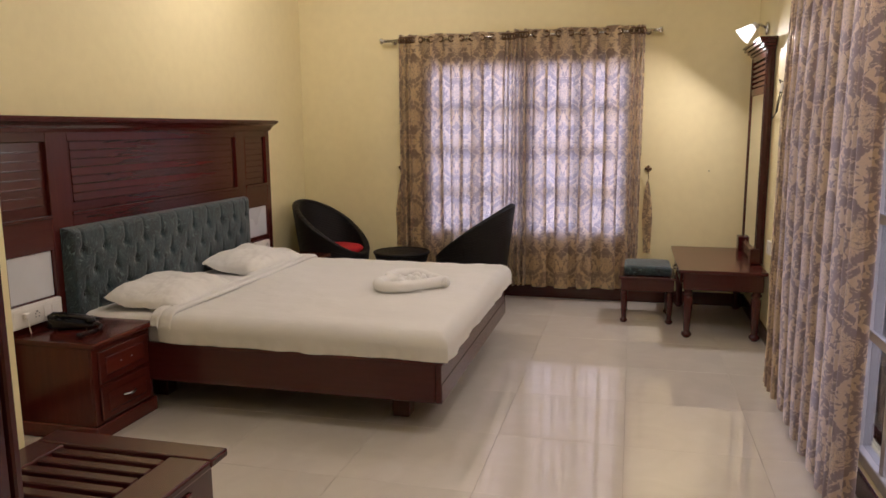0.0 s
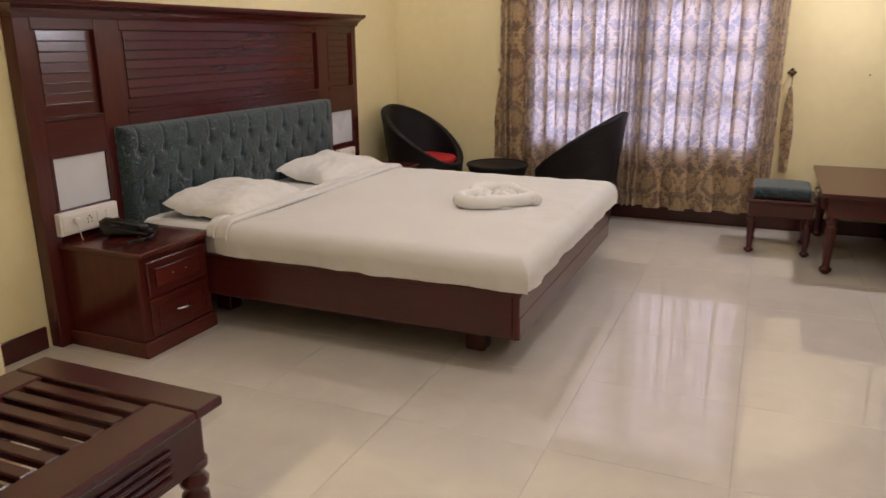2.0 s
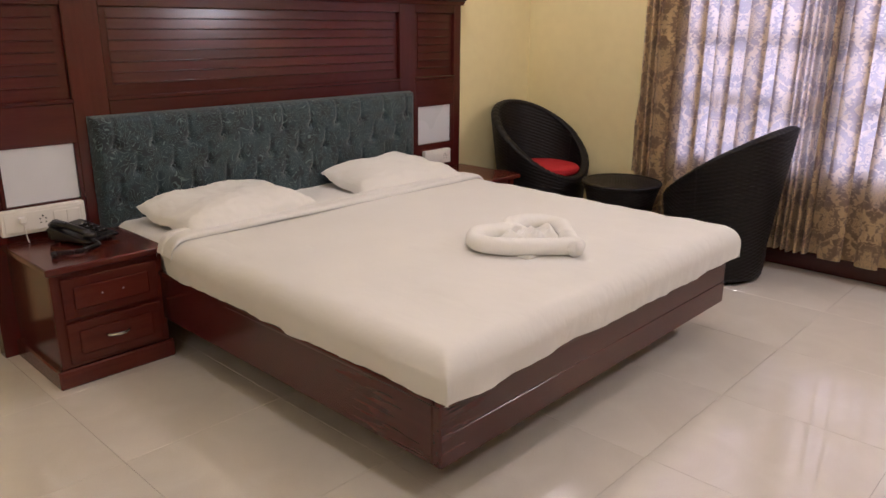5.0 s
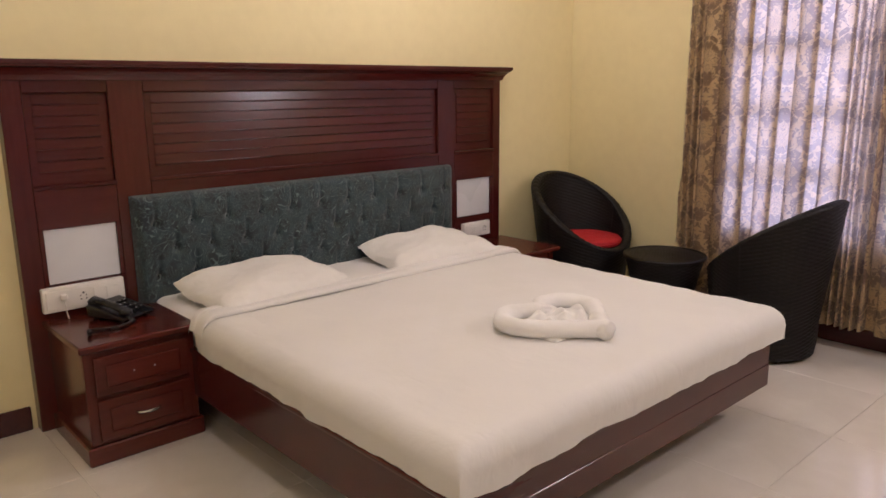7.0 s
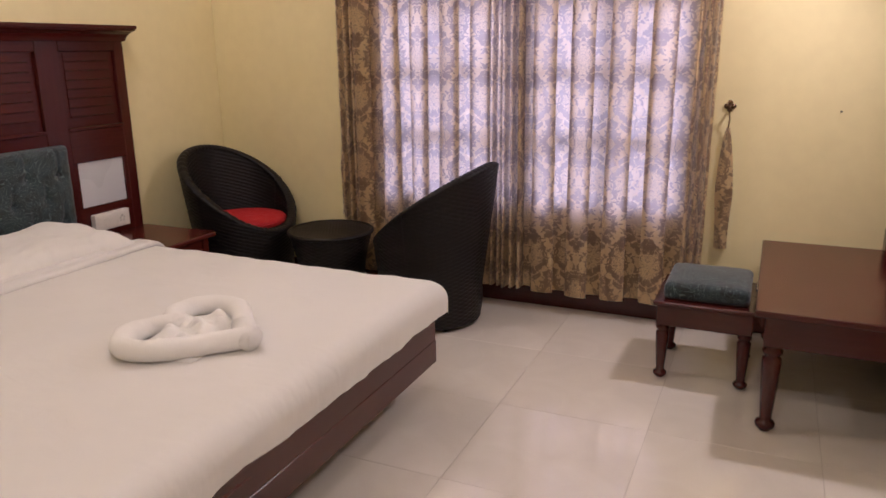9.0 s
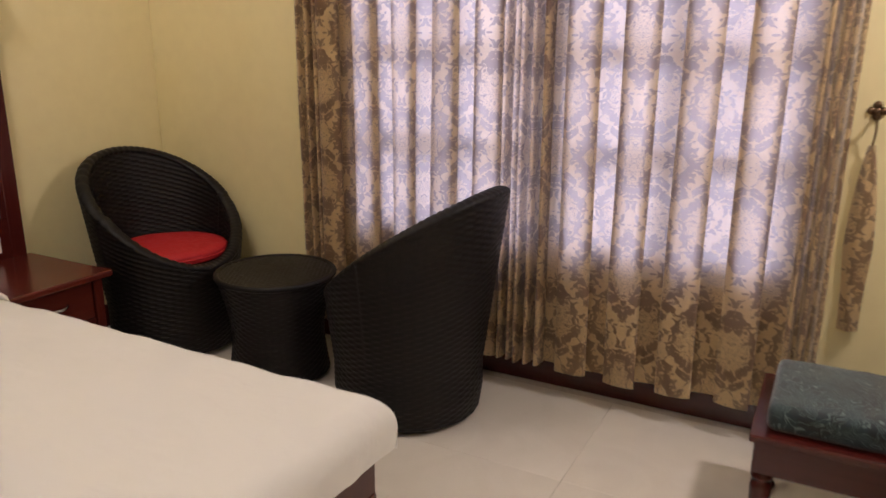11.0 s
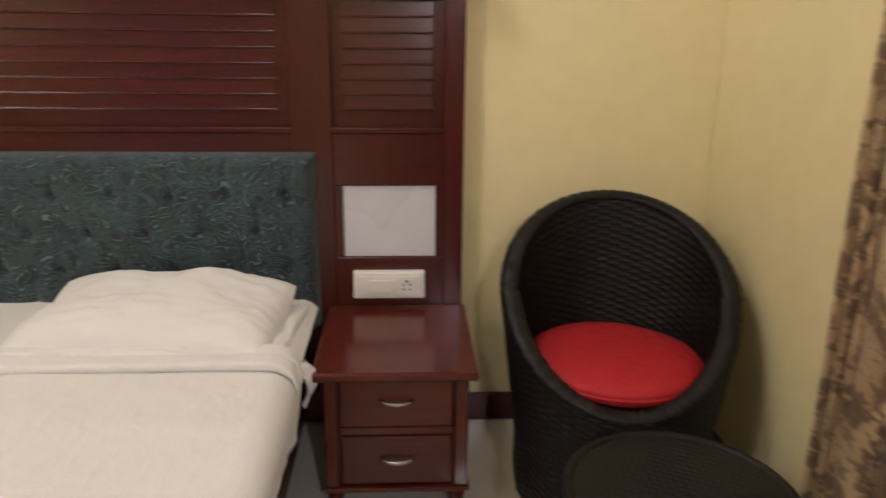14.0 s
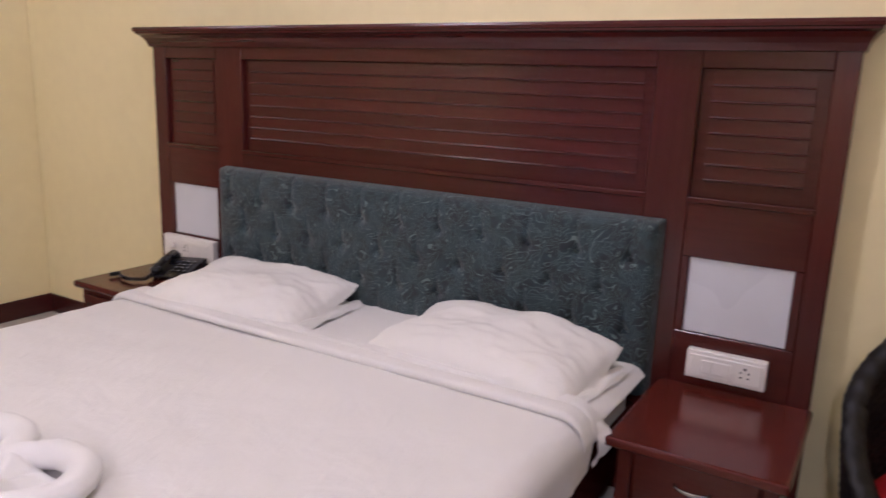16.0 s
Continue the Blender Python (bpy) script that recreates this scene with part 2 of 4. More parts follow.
def part(name, bm, mat, parent=None, label="", smooth=False, local=False):
    """One mesh object under a thing or part; its bmesh is in world places unless local."""
    if parent is not None and not local:
        bmesh.ops.translate(bm, verts=bm.verts, vec=-origin(parent))
    me = bpy.data.meshes.new(name)
    if smooth:
        for f in bm.faces:
            f.smooth = True
    bm.to_mesh(me)
    bm.free()
    me.materials.append(mat)
    ob = new(name, me)
    if parent is not None:
        ob.parent = parent
    if label:
        ob["label"] = label
    return ob


def add_box(bm, x0, x1, y0, y1, z0, z1, bevel=0.0, seg=1):
    geo = bmesh.ops.create_cube(bm, size=1.0)
    vs = geo["verts"]
    for v in vs:
        v.co = Vector((x0 + (v.co.x + 0.5) * (x1 - x0), y0 + (v.co.y + 0.5) * (y1 - y0), z0 + (v.co.z + 0.5) * (z1 - z0)))
    if bevel:
        es = list({e for v in vs for e in v.link_edges})
        bmesh.ops.bevel(bm, geom=es, offset=bevel, segments=seg, affect="EDGES", profile=0.5)
    return bm


def boxed(x0, x1, y0, y1, z0, z1, bevel=0.003, seg=1):
    return add_box(bmesh.new(), x0, x1, y0, y1, z0, z1, bevel, seg)


def lathe(profile, cx=0, cy=0, n=20, bm=None, axis="z", cz=0):
    """A turned solid from (radius, height) pairs."""
    bm = bm or bmesh.new()
    rings = []
    for r, h in profile:
        ring = []
        for k in range(n):
            a = 2 * math.pi * k / n
            p = (r * math.cos(a), r * math.sin(a), h)
            if axis == "x":
                p = (p[2], p[0], p[1])
            elif axis == "y":
                p = (p[0], p[2], p[1])
            ring.append(bm.verts.new((cx + p[0], cy + p[1], cz + p[2])))
        rings.append(ring)
    for a, b in zip(rings, rings[1:]):
        for k in range(n):
            bm.faces.new((a[k], a[(k + 1) % n], b[(k + 1) % n], b[k]))
    bm.faces.new(rings[0][::-1])
    bm.faces.new(rings[-1])
    bmesh.ops.recalc_face_normals(bm, faces=bm.faces)
    return bm


def tube(points, radius, n=8, closed=False, bm=None, squash=1.0):
    """A round bar along points; radius may be a list."""
    bm = bm or bmesh.new()
    pts = [Vector(p) for p in points]
    m = len(pts)
    rings = []
    for i, p in enumerate(pts):
        a = pts[(i - 1) % m] if closed or i else p
        b = pts[(i + 1) % m] if closed or i < m - 1 else p
        d = (b - a).normalized()
        side = d.cross(Vector((0, 0, 1)))
        side = side.normalized() if side.length > 1e-4 else Vector((1, 0, 0))
        up = side.cross(d).normalized()
        r = radius[i] if isinstance(radius, (list, tuple)) else radius
        rings.append([bm.verts.new(p + side * r * math.cos(2 * math.pi * k / n) + up * r * squash * math.sin(2 * math.pi * k / n)) for k in range(n)])
    last = m if closed else m - 1
    for i in range(last):
        a, b = rings[i], rings[(i + 1) % m]
        for k in range(n):
            bm.faces.new((a[k], a[(k + 1) % n], b[(k + 1) % n], b[k]))
    if not closed:
        bm.faces.new(rings[0][::-1])
        bm.faces.new(rings[-1])
    bmesh.ops.recalc_face_normals(bm, faces=bm.faces)
    return bm


def sheet_grid(nu, nv, fn, uv=None, close_u=False):
    """A surface from fn(u, v), both from 0 to 1; uv(u, v) in metres if given."""
    bm = bmesh.new()
    vs = [[bm.verts.new(fn(i / nu, j / nv)) for j in range(nv + 1)] for i in range(nu if close_u else nu + 1)]
    lay = bm.loops.layers.uv.new("cloth") if uv else None
    for i in range(nu):
        for j in range(nv):
            i2 = (i + 1) % nu if close_u else i + 1
            f = bm.faces.new((vs[i][j], vs[i2][j], vs[i2][j + 1], vs[i][j + 1]))
            f.smooth = True
            if uv:
                for loop, (a, b) in zip(f.loops, ((i, j), (i + 1, j), (i + 1, j + 1), (i, j + 1))):
                    loop[lay].uv = uv(a / nu, b / nv)
    return bm


def wob(x, y, z=0.0):
    return noise.noise(Vector((x, y, z)))


# ---------------------------------------------------------------- the room
WX, EX, NY, SY, TOP = -0.07, 3.75, 8.30, 0.3, 3.0


def structure(name, bm, mat, label, category):
    return tagged(part(name, bm, mat), label, category, kind="structure")


west = structure("wall_west", boxed(WX - 0.2, WX, SY - 0.2, NY + 0.2, -0.1, TOP + 0.1, 0), paint, "cream yellow painted wall behind the bed", "wall")
# window wall, built round its opening
WIN = (1.13, 2.80, 0.56, 2.00)
bm = bmesh.new()
for a in ((WX, WIN[0], NY, NY + 0.2, -0.1, TOP + 0.1), (WIN[1], EX, NY, NY + 0.2, -0.1, TOP + 0.1), (WIN[0], WIN[1], NY, NY + 0.2, -0.1, WIN[2]), (WIN[0], WIN[1], NY, NY + 0.2, WIN[3], TOP + 0.1)):
    add_box(bm, *a)
north = structure("wall_north", bm, paint, "cream yellow painted wall with a curtained window", "wall")
SW = (4.75, 6.10, 0.035, 2.10)
bm = bmesh.new()
for a in ((EX, EX + 0.2, SY, SW[0], -0.1, TOP + 0.1), (EX, EX + 0.2, SW[1], NY + 0.2, -0.1, TOP + 0.1), (EX, EX + 0.2, SW[0], SW[1], -0.1, SW[2]), (EX, EX + 0.2, SW[0], SW[1], SW[3], TOP + 0.1)):
    add_box(bm, *a)
east = structure("wall_east", bm, paint, "cream yellow painted wall with a curtained side window", "wall")
structure("wall_south", boxed(WX, EX, SY - 0.2, SY, -0.1, TOP + 0.1, 0), paint, "plain cream wall closing the entry passage", "wall")
structure("wall_partition", boxed(WX, 1.17, SY, 3.67, -0.1, TOP + 0.1, 0.004), paint, "cream painted partition beside the entry passage", "wall")
structure("wall_entry_side", boxed(3.36, EX, SY, 3.60, -0.1, TOP + 0.1, 0.004), paint, "cream painted wall end beside the entry passage", "wall")
structure("ceiling", boxed(WX - 0.2, EX + 0.2, SY - 0.2, NY + 0.2, TOP, TOP + 0.12, 0), ceil_white, "plain white painted ceiling", "ceiling")
floor = structure("floor", boxed(WX - 0.2, EX + 0.2, SY - 0.2, NY + 0.2, -0.12, -0.0025, 0), grout, "polished beige vitrified tile floor", "floor")
structure("ground", boxed(-40, 44, NY + 0.25, 90, -0.5, -0.35, 0), ground_mat, "plain ground outside the windows", "ground")


def skirting(x0, x1, y0, y1):
    structure("baseboard", boxed(x0, x1, y0, y1, 0.0, 0.105, 0.004), base_tile, "dark red polished skirting board", "baseboard")


skirting(WX, WX + 0.014, 3.684, 4.715)
skirting(WX, WX + 0.014, 7.505, NY - 0.014)
skirting(WX, EX, NY - 0.014, NY)
skirting(EX - 0.014, EX, 3.6, NY - 0.014)
skirting(WX, 1.17, 3.67, 3.684)


def window(name, x0, x1, z0, z1, y, cols, rows, label, turned=False):
    """A wooden casement window with glazing bars; turned: in the side wall."""
    def sw(a0, a1, b0, b1, c0, c1):
        return (b0, b1, a0, a1, c0, c1) if turned else (a0, a1, b0, b1, c0, c1)
    root = thing(name, (y, x0, z0) if turned else (x0, y, z0), label, "window", kind="structure")
    b = bmesh.new()
    for a in ((x0, x1, y, y + 0.07, z0, z0 + 0.05), (x0, x1, y, y + 0.07, z1 - 0.05, z1), (x0, x0 + 0.05, y, y + 0.07, z0 + 0.05, z1 - 0.05), (x1 - 0.05, x1, y, y + 0.07, z0 + 0.05, z1 - 0.05), ((x0 + x1) / 2 - 0.05, (x0 + x1) / 2 + 0.05, y, y + 0.07, z0 + 0.05, z1 - 0.05)):
        add_box(b, *sw(*a), 0.004)
    part("window_frame", b, frame_white, root)
    for half in range(2):
        a0 = x0 + 0.05 if half == 0 else (x0 + x1) / 2 + 0.05
        a1 = (x0 + x1) / 2 - 0.05 if half == 0 else x1 - 0.05
        b = bmesh.new()
        for k in range(1, cols):
            c = a0 + (a1 - a0) * k / cols
            add_box(b, *sw(c - 0.022, c + 0.022, y + 0.015, y + 0.05, z0 + 0.05, z1 - 0.05))
        for k in range(1, rows):
            c = z0 + 0.05 + (z1 - z0 - 0.1) * k / rows
            add_box(b, *sw(a0, a1, y + 0.018, y + 0.047, c - 0.02, c + 0.02))
        part("glazing_bars", b, frame_white, root)
        pane = part("pane", boxed(*sw(a0, a1, y + 0.030, y + 0.034, z0 + 0.05, z1 - 0.05), 0), glass_mat, root, "clear glass pane")
        pane.visible_shadow = False
    part("window_sill", boxed(*sw(x0 - 0.03, x1 + 0.03, y - 0.06 if not turned else y - 0.04, y, z0 - 0.03, z0 - 0.004), 0.004), frame_white, root)


window("window_1", WIN[0], WIN[1], WIN[2], WIN[3], NY + 0.06, 2, 4, "painted casement window behind brown curtains")
window("window_2", SW[0], SW[1], SW[2], SW[3], EX + 0.06, 2, 4, "painted side window behind a brown curtain", True)


# ---------------------------------------------------------------- curtains
def fold_track(width, dense_start, dense_end, broad, tight):
    """Fold phase along a curtain: tight gathers at both ends, broad folds between."""
    n = 400
    ph, out = 0.0, []
    for i in range(n + 1):
        s = i / n * width
        per = tight if s < dense_start or s > width - dense_end else broad
        out.append(ph)
        ph += 2 * math.pi * (width / n) / per
    return out


def curtain(name, start, along, away, width, z0, z1, dense, broad, tight, amp, seed, label, group=""):
    root = thing(name, (start[0], start[1], z0), label, "curtain", group)
    track = fold_track(width, dense[0], dense[1], broad, tight)
    S, A, B = Vector((*start, 0)), Vector((*along, 0)), Vector((*away, 0))

    def spot(u, v):
        s = u * width
        ph = track[min(400, int(u * 400))] + (u * 400 % 1) * (track[min(400, int(u * 400) + 1)] - track[min(400, int(u * 400))])
        z = z1 + (z0 - z1) * v
        loose = 0.55 + 0.45 * min(1, v * 2.5) + 0.25 * wob(s * 3 + seed, v * 1.3)
        a = amp * loose * math.sin(ph + 0.55 * v * wob(s * 4, v * 1.5, seed))
        a += 0.010 * v * wob(s * 9 + seed, v * 4)
        per = tight if s < dense[0] or s > width - dense[1] else broad
        shift = 0.018 * v * wob(s * 3.2, v * 2.2, seed + 5) - (0.165 if per == broad else 0.06) * per * math.sin(2 * ph)
        if v > 0.985:
            z += 0.012 * wob(s * 6, seed) - 0.01
        p = S + A * (s + shift) + B * a
        return (p.x, p.y, z + (0.006 * math.sin(ph * 0.5) if v < 0.02 else 0))
    # true cloth length for the pattern
    N = 360
    length = [0.0]
    for i in range(N):
        p, q = Vector(spot(i / N, 0.6)), Vector(spot((i + 1) / N, 0.6))
        length.append(length[-1] + (q - p).length)
    part("cloth", sheet_grid(N, 40, spot, lambda u, v: (length[round(u * N)] + seed, (1 - v) * (z1 - z0))), curtain_cloth, root)
    k = 0
    for i in range(400):
        lo, hi = track[i], track[i + 1]
        if math.floor(lo / math.pi) != math.floor(hi / math.pi):
            s = (i + 0.5) / 400 * width
            c = S + A * s + B * 0.024
            ring = [(c.x + A.x * 0.0 + (A.x * math.cos(t) * 0.021), c.y + A.y * math.cos(t) * 0.021, z1 - 0.043 + 0.022 * math.sin(t)) for t in (2 * math.pi * j / 14 for j in range(14))]
            lean = -1 if k % 2 else 1
            ring = [(x + B.x * lean * 0.010 * ((x - c.x) * A.x + (y - c.y) * A.y) / 0.019, y + B.y * lean * 0.010 * ((x - c.x) * A.x + (y - c.y) * A.y) / 0.019, z) for x, y, z in ring]
            part("eyelet", tube(ring, 0.0055, 8, True), brass, root, "dark metal eyelet ring", smooth=True)
            k += 1
    return root


CY = NY - 0.095
curtain("window_curtain", (0.885, CY), (1, 0), (0, -1), 0.985, 0.135, 2.225, (0.13, 0.09), 0.175, 0.042, 0.038, 1.3, "brown damask eyelet curtain, daylight glowing through", "window curtains")
curtain("window_curtain", (1.868, CY), (1, 0), (0, -1), 1.037, 0.125, 2.235, (0.11, 0.10), 0.19, 0.042, 0.038, 4.8, "brown damask eyelet curtain, daylight glowing through", "window curtains")
curtain("side_curtain", (3.62, 4.80), (0, 1), (-1, 0), 1.42, 0.06, 2.36, (0.10, 0.16), 0.17, 0.06, 0.05, 8.2, "long brown damask curtain over the side window")


def curtain_rod(a, b, label):
    root = thing("curtain_rod", ((a[0] + b[0]) / 2, (a[1] + b[1]) / 2, a[2]), label, "curtain rod")
    A, Bv = Vector(a), Vector(b)
    d = (Bv - A).normalized()
    part("rod", tube([a, b], 0.0125, 12), chrome, root, smooth=True)
    for end, s in ((A, -1), (Bv, 1)):
        pts = [(0.012, 0), (0.016, 0.004), (0.010, 0.012), (0.022, 0.022), (0.026, 0.032), (0.018, 0.044), (0.006, 0.050)]
        part("finial", tube([end + d * s * h for r, h in pts], [r for r, h in pts], 12), chrome, root, smooth=True)
    w = Vector((d.y, d.x, 0)) if abs(d.y) > 0.5 else Vector((0, 1, 0))
    for end, s in ((A, 1), (Bv, -1)):
        c = end + d * s * 0.06
        reach = (NY - c.y - 0.002) if abs(d.x) > 0.5 else (EX - c.x - 0.002)
        part("bracket", tube([c, c + w * reach], 0.008, 8), chrome, root, smooth=True)
        part("wall_plate", tube([c + w * (reach - 0.008), c + w * reach], 0.024, 14), chrome, root, smooth=True)


curtain_rod((0.76, CY, 2.183), (2.99, CY, 2.193), "chrome curtain rod with turned finials")
curtain_rod((3.62, 4.68, 2.315), (3.62, 6.33, 2.315), "chrome curtain rod over the side window")


def tieback(x, lean):
    root = thing("curtain_tieback", (x, NY - 0.03, 0.42), "brown damask tieback hanging from a brass hook", "tieback", "curtain tiebacks")
    b = tube([(x, NY, 1.10), (x, NY - 0.035, 1.095), (x, NY - 0.045, 1.11)], 0.005, 8)
    for dx, dz in ((-0.016, 0), (0.016, 0), (0, 0.018), (0, -0.016), (0, 0)):
        lathe([(0.004, -0.010), (0.012, -0.006), (0.012, -0.002), (0.003, 0.0)], x + dx, NY - 0.001, 10, b, "y", 1.11 + dz)
    part("hook", b, brass, root, "dark brass leaf hook", smooth=True)

    def strip(u, v):
        w = 0.010 + 0.028 * min(1, v * 1.8) + 0.008 * math.sin(v * 5)
        return (x + lean * v + (u - 0.5) * 2 * w, NY - 0.012 - 0.022 * math.sin(u * math.pi) - 0.006 * wob(u * 2, v * 5, x), 1.01 - v * 0.59)
    b = sheet_grid(10, 24, strip, lambda u, v: (u * 0.08 + x, v * 0.6))
    part("band", b, curtain_cloth, root)
    part("cord", tube([(x, NY - 0.04, 1.10), (x + 0.004, NY - 0.03, 1.05), (x, NY - 0.02, 1.005)], 0.003, 6), brass, root)


tieback(2.966, 0.01)
tieback(0.862, -0.02)

# ---------------------------------------------------------------- headboard wall panel
HY0, HY1 = 4.735, 7.50
hb = thing("headboard", (0, 6.1, 0), "dark mahogany headboard panelling with louvres and a cornice", "headboard")
part("backing", boxed(WX + 0.002, -0.028, HY0 + 0.01, HY1 - 0.01, 0.02, 1.44, 0.002), wood_y, hb)
LZ0, LZ1 = 1.022, 1.392
PANELS = ((4.815, 5.135), (5.283, 6.977), (7.105, 7.44))
for y0, y1 in ((HY0, 4.815), (5.135, 5.283), (6.977, 7.105), (7.44, HY1)):
    full = y0 == HY0 or y1 == HY1
    part("stile", boxed(WX + 0.003, 0.0, y0, y1, 0.0 if full else 0.3, 1.455, 0.003), wood_z, hb)
for y0, y1 in PANELS:
    part("top_rail", boxed(-0.03, -0.001, y0, y1, LZ1, 1.455, 0.002), wood_y, hb)
    part("middle_rail", boxed(-0.03, -0.001, y0, y1, 0.848 if y1 - y0 < 1 else 0.5, LZ0, 0.002), wood_y, hb)
    part("panel_bead", boxed(-0.012, 0.006, y0 - 0.004, y1 + 0.004, LZ0 - 0.014, LZ0 + 0.004, 0.003), wood_y, hb)
    part("louvre_field", boxed(-0.029, -0.0205, y0, y1, LZ0, LZ1, 0.001), wood_y, hb)
    for k in range(7):
        z = LZ0 + 0.052 + k * 0.0447
        b = bmesh.new()
        h, y0i, y1i = 0.0442, y0 + 0.034, y1 - 0.036
        vs = [b.verts.new(c) for yy in (y0i, y1i) for c in ((-0.0215, yy, z), (-0.0138, yy, z), (-0.0116, yy, z + 0.002), (-0.0126, yy, z + 0.0045), (-0.0158, yy, z + 0.006), (-0.0182, yy, z + h), (-0.0215, yy, z + h))]
        for j in range(7):
            b.faces.new((vs[j], vs[(j + 1) % 7], vs[7 + (j + 1) % 7], vs[7 + j]))
        b.faces.new(vs[:7][::-1])
        b.faces.new(vs[7:])
        bmesh.ops.recalc_face_normals(b, faces=b.faces)
        part("louvre_slat", b, wood_y, hb)
for y0, y1 in ((4.815, 5.135), (7.105, 7.44)):
    wy0, wy1 = (4.832, 5.118) if y0 < 6 else (7.128, 7.416)
    part("lower_board", boxed(-0.03, -0.001, y0, y1, 0.02, 0.617, 0.002), wood_y, hb)
    for s0, s1 in ((y0, wy0), (wy1, y1)):
        part("panel_trim", boxed(-0.03, -0.001, s0, s1, 0.617, 0.848, 0.002), wood_z, hb)
    part("light_panel", boxed(-0.026, -0.010, wy0, wy1, 0.618, 0.847, 0.002), white_lam, hb, "white laminate panel")
# cornice in three steps
b = bmesh.new()
rings = []
for x1, o, z in ((0.002, 0.001, 1.438), (0.013, 0.008, 1.440), (0.016, 0.010, 1.450), (0.020, 0.013, 1.460), (0.030, 0.020, 1.474), (0.045, 0.030, 1.486), (0.058, 0.038, 1.492), (0.060, 0.039, 1.498), (0.066, 0.043, 1.500), (0.068, 0.044, 1.509), (0.066, 0.043, 1.518)):
    rings.append([b.verts.new(p) for p in ((WX + 0.002, HY0 - o, z), (x1, HY0 - o, z), (x1, HY1 + o, z), (WX + 0.002, HY1 + o, z))])
for p, q in zip(rings, rings[1:]):
    for k in range(4):
        b.faces.new((p[k], p[(k + 1) % 4], q[(k + 1) % 4], q[k]))
b.faces.new(rings[0][::-1])
b.faces.new(rings[-1])
bmesh.ops.recalc_face_normals(b, faces=b.faces)
part("cornice", b, wood_y, hb)


def tufted_pad():
    y0, y1, z0, z1, th = 5.178, 7.05, 0.40, 0.952, 0.055
    cols, rows = 11, 4
    spots = []
    for r in range(rows):
        for c in range(cols + (r % 2)):
            y = y0 + (c + (0.5 if r % 2 == 0 else 0.0)) * (y1 - y0) / cols
            if y0 + 0.04 < y < y1 - 0.04:
                spots.append((y, z1 - 0.13 - r * 0.115))

    def surf(u, v):
        y, z = y0 + u * (y1 - y0), z0 + v * (z1 - z0)
        e = min(u * (y1 - y0), (1 - u) * (y1 - y0), (1 - v) * (z1 - z0))
        round_ = math.sqrt(max(0, 1 - (1 - min(1, e / 0.035)) ** 2))
        x = 0.002 + th * round_ + 0.012 * min(1, e / 0.1)
        for sy, sz in spots:
            reach = 0.16 if sz > z1 - 0.14 else 0.10
            d = math.hypot(y - sy, z - sz)
            if d < 0.08:
                x -= 0.017 * math.exp(-(d / 0.02) ** 2) + 0.004 * math.exp(-(d / 0.05) ** 2)
            if abs(y - sy) < 0.03 and 0 < z - sz < reach:
                x -= 0.010 * math.exp(-((y - sy) / 0.007) ** 2) * (1 - 0.6 * (z - sz) / reach)
        return (max(0.001, x), y, z)
    root = thing("headboard_cushion", (0.03, 6.1, 0.42), "teal scroll-patterned buttoned headboard cushion on the panelling", "cushion")
    part("pad", sheet_grid(300, 90, surf), teal, root)
    for sy, sz in spots:
        part("button", lathe([(0.002, 0.0), (0.010, 0.002), (0.009, 0.006), (0.003, 0.009)], 0.043, sy, 10, None, "x", sz), teal, root, smooth=True)


tufted_pad()


def switchboard(y0, y1, z0, z1, label, socket_y, keys, thick=0.032):
    root = thing("switchboard", (0.0, (y0 + y1) / 2, z0), label, "switchboard", "bedside switchboards")
    part("box", boxed(0.0, thick, y0, y1, z0, z1, 0.005, 2), white_plastic, root)
    part("plate", boxed(thick, thick + 0.004, y0 + 0.012, y1 - 0.012, z0 + 0.012, z1 - 0.012, 0.0015), white_plastic, root)
    for a, b in keys:
        part("rocker_switch", boxed(thick + 0.004, thick + 0.009, a, b, z0 + 0.024, z1 - 0.024, 0.002), white_plastic, root)
    f = thick + 0.0042
    zc = (z0 + z1) / 2
    for dy, dz, r in ((0, 0.015, 0.0042), (-0.011, 0.004, 0.003), (0.011, 0.004, 0.003), (-0.010, -0.011, 0.003), (0.010, -0.011, 0.003)):
        part("socket_hole", lathe([(r, 0), (r, 0.0015)], f, socket_y + dy, 10, None, "x", zc + dz), grey_line, root, "dark socket hole")


switchboard(4.79, 5.115, 0.510, 0.612, "long ivory switchboard with a socket on the headboard", 4.945, ((4.985, 5.035), (5.036, 5.090)))
switchboard(7.157, 7.382, 0.490, 0.578, "ivory switchboard with rockers and a socket on the headboard", 7.325, ((7.205, 7.235), (7.238, 7.285)))
plug = thing("charger_plug", (0.045, 4.865, 0.54), "small white plug in the bedside switchboard", "plug")
part("plug_body", boxed(0.036, 0.058, 4.852, 4.880, 0.560, 0.585, 0.004), white_plastic, plug)
part("wire", tube([(0.05, 4.866, 0.56), (0.056, 4.868, 0.53), (0.058, 4.87, 0.500), (0.062, 4.873, 0.483)], 0.0022, 6), white_plastic, plug)

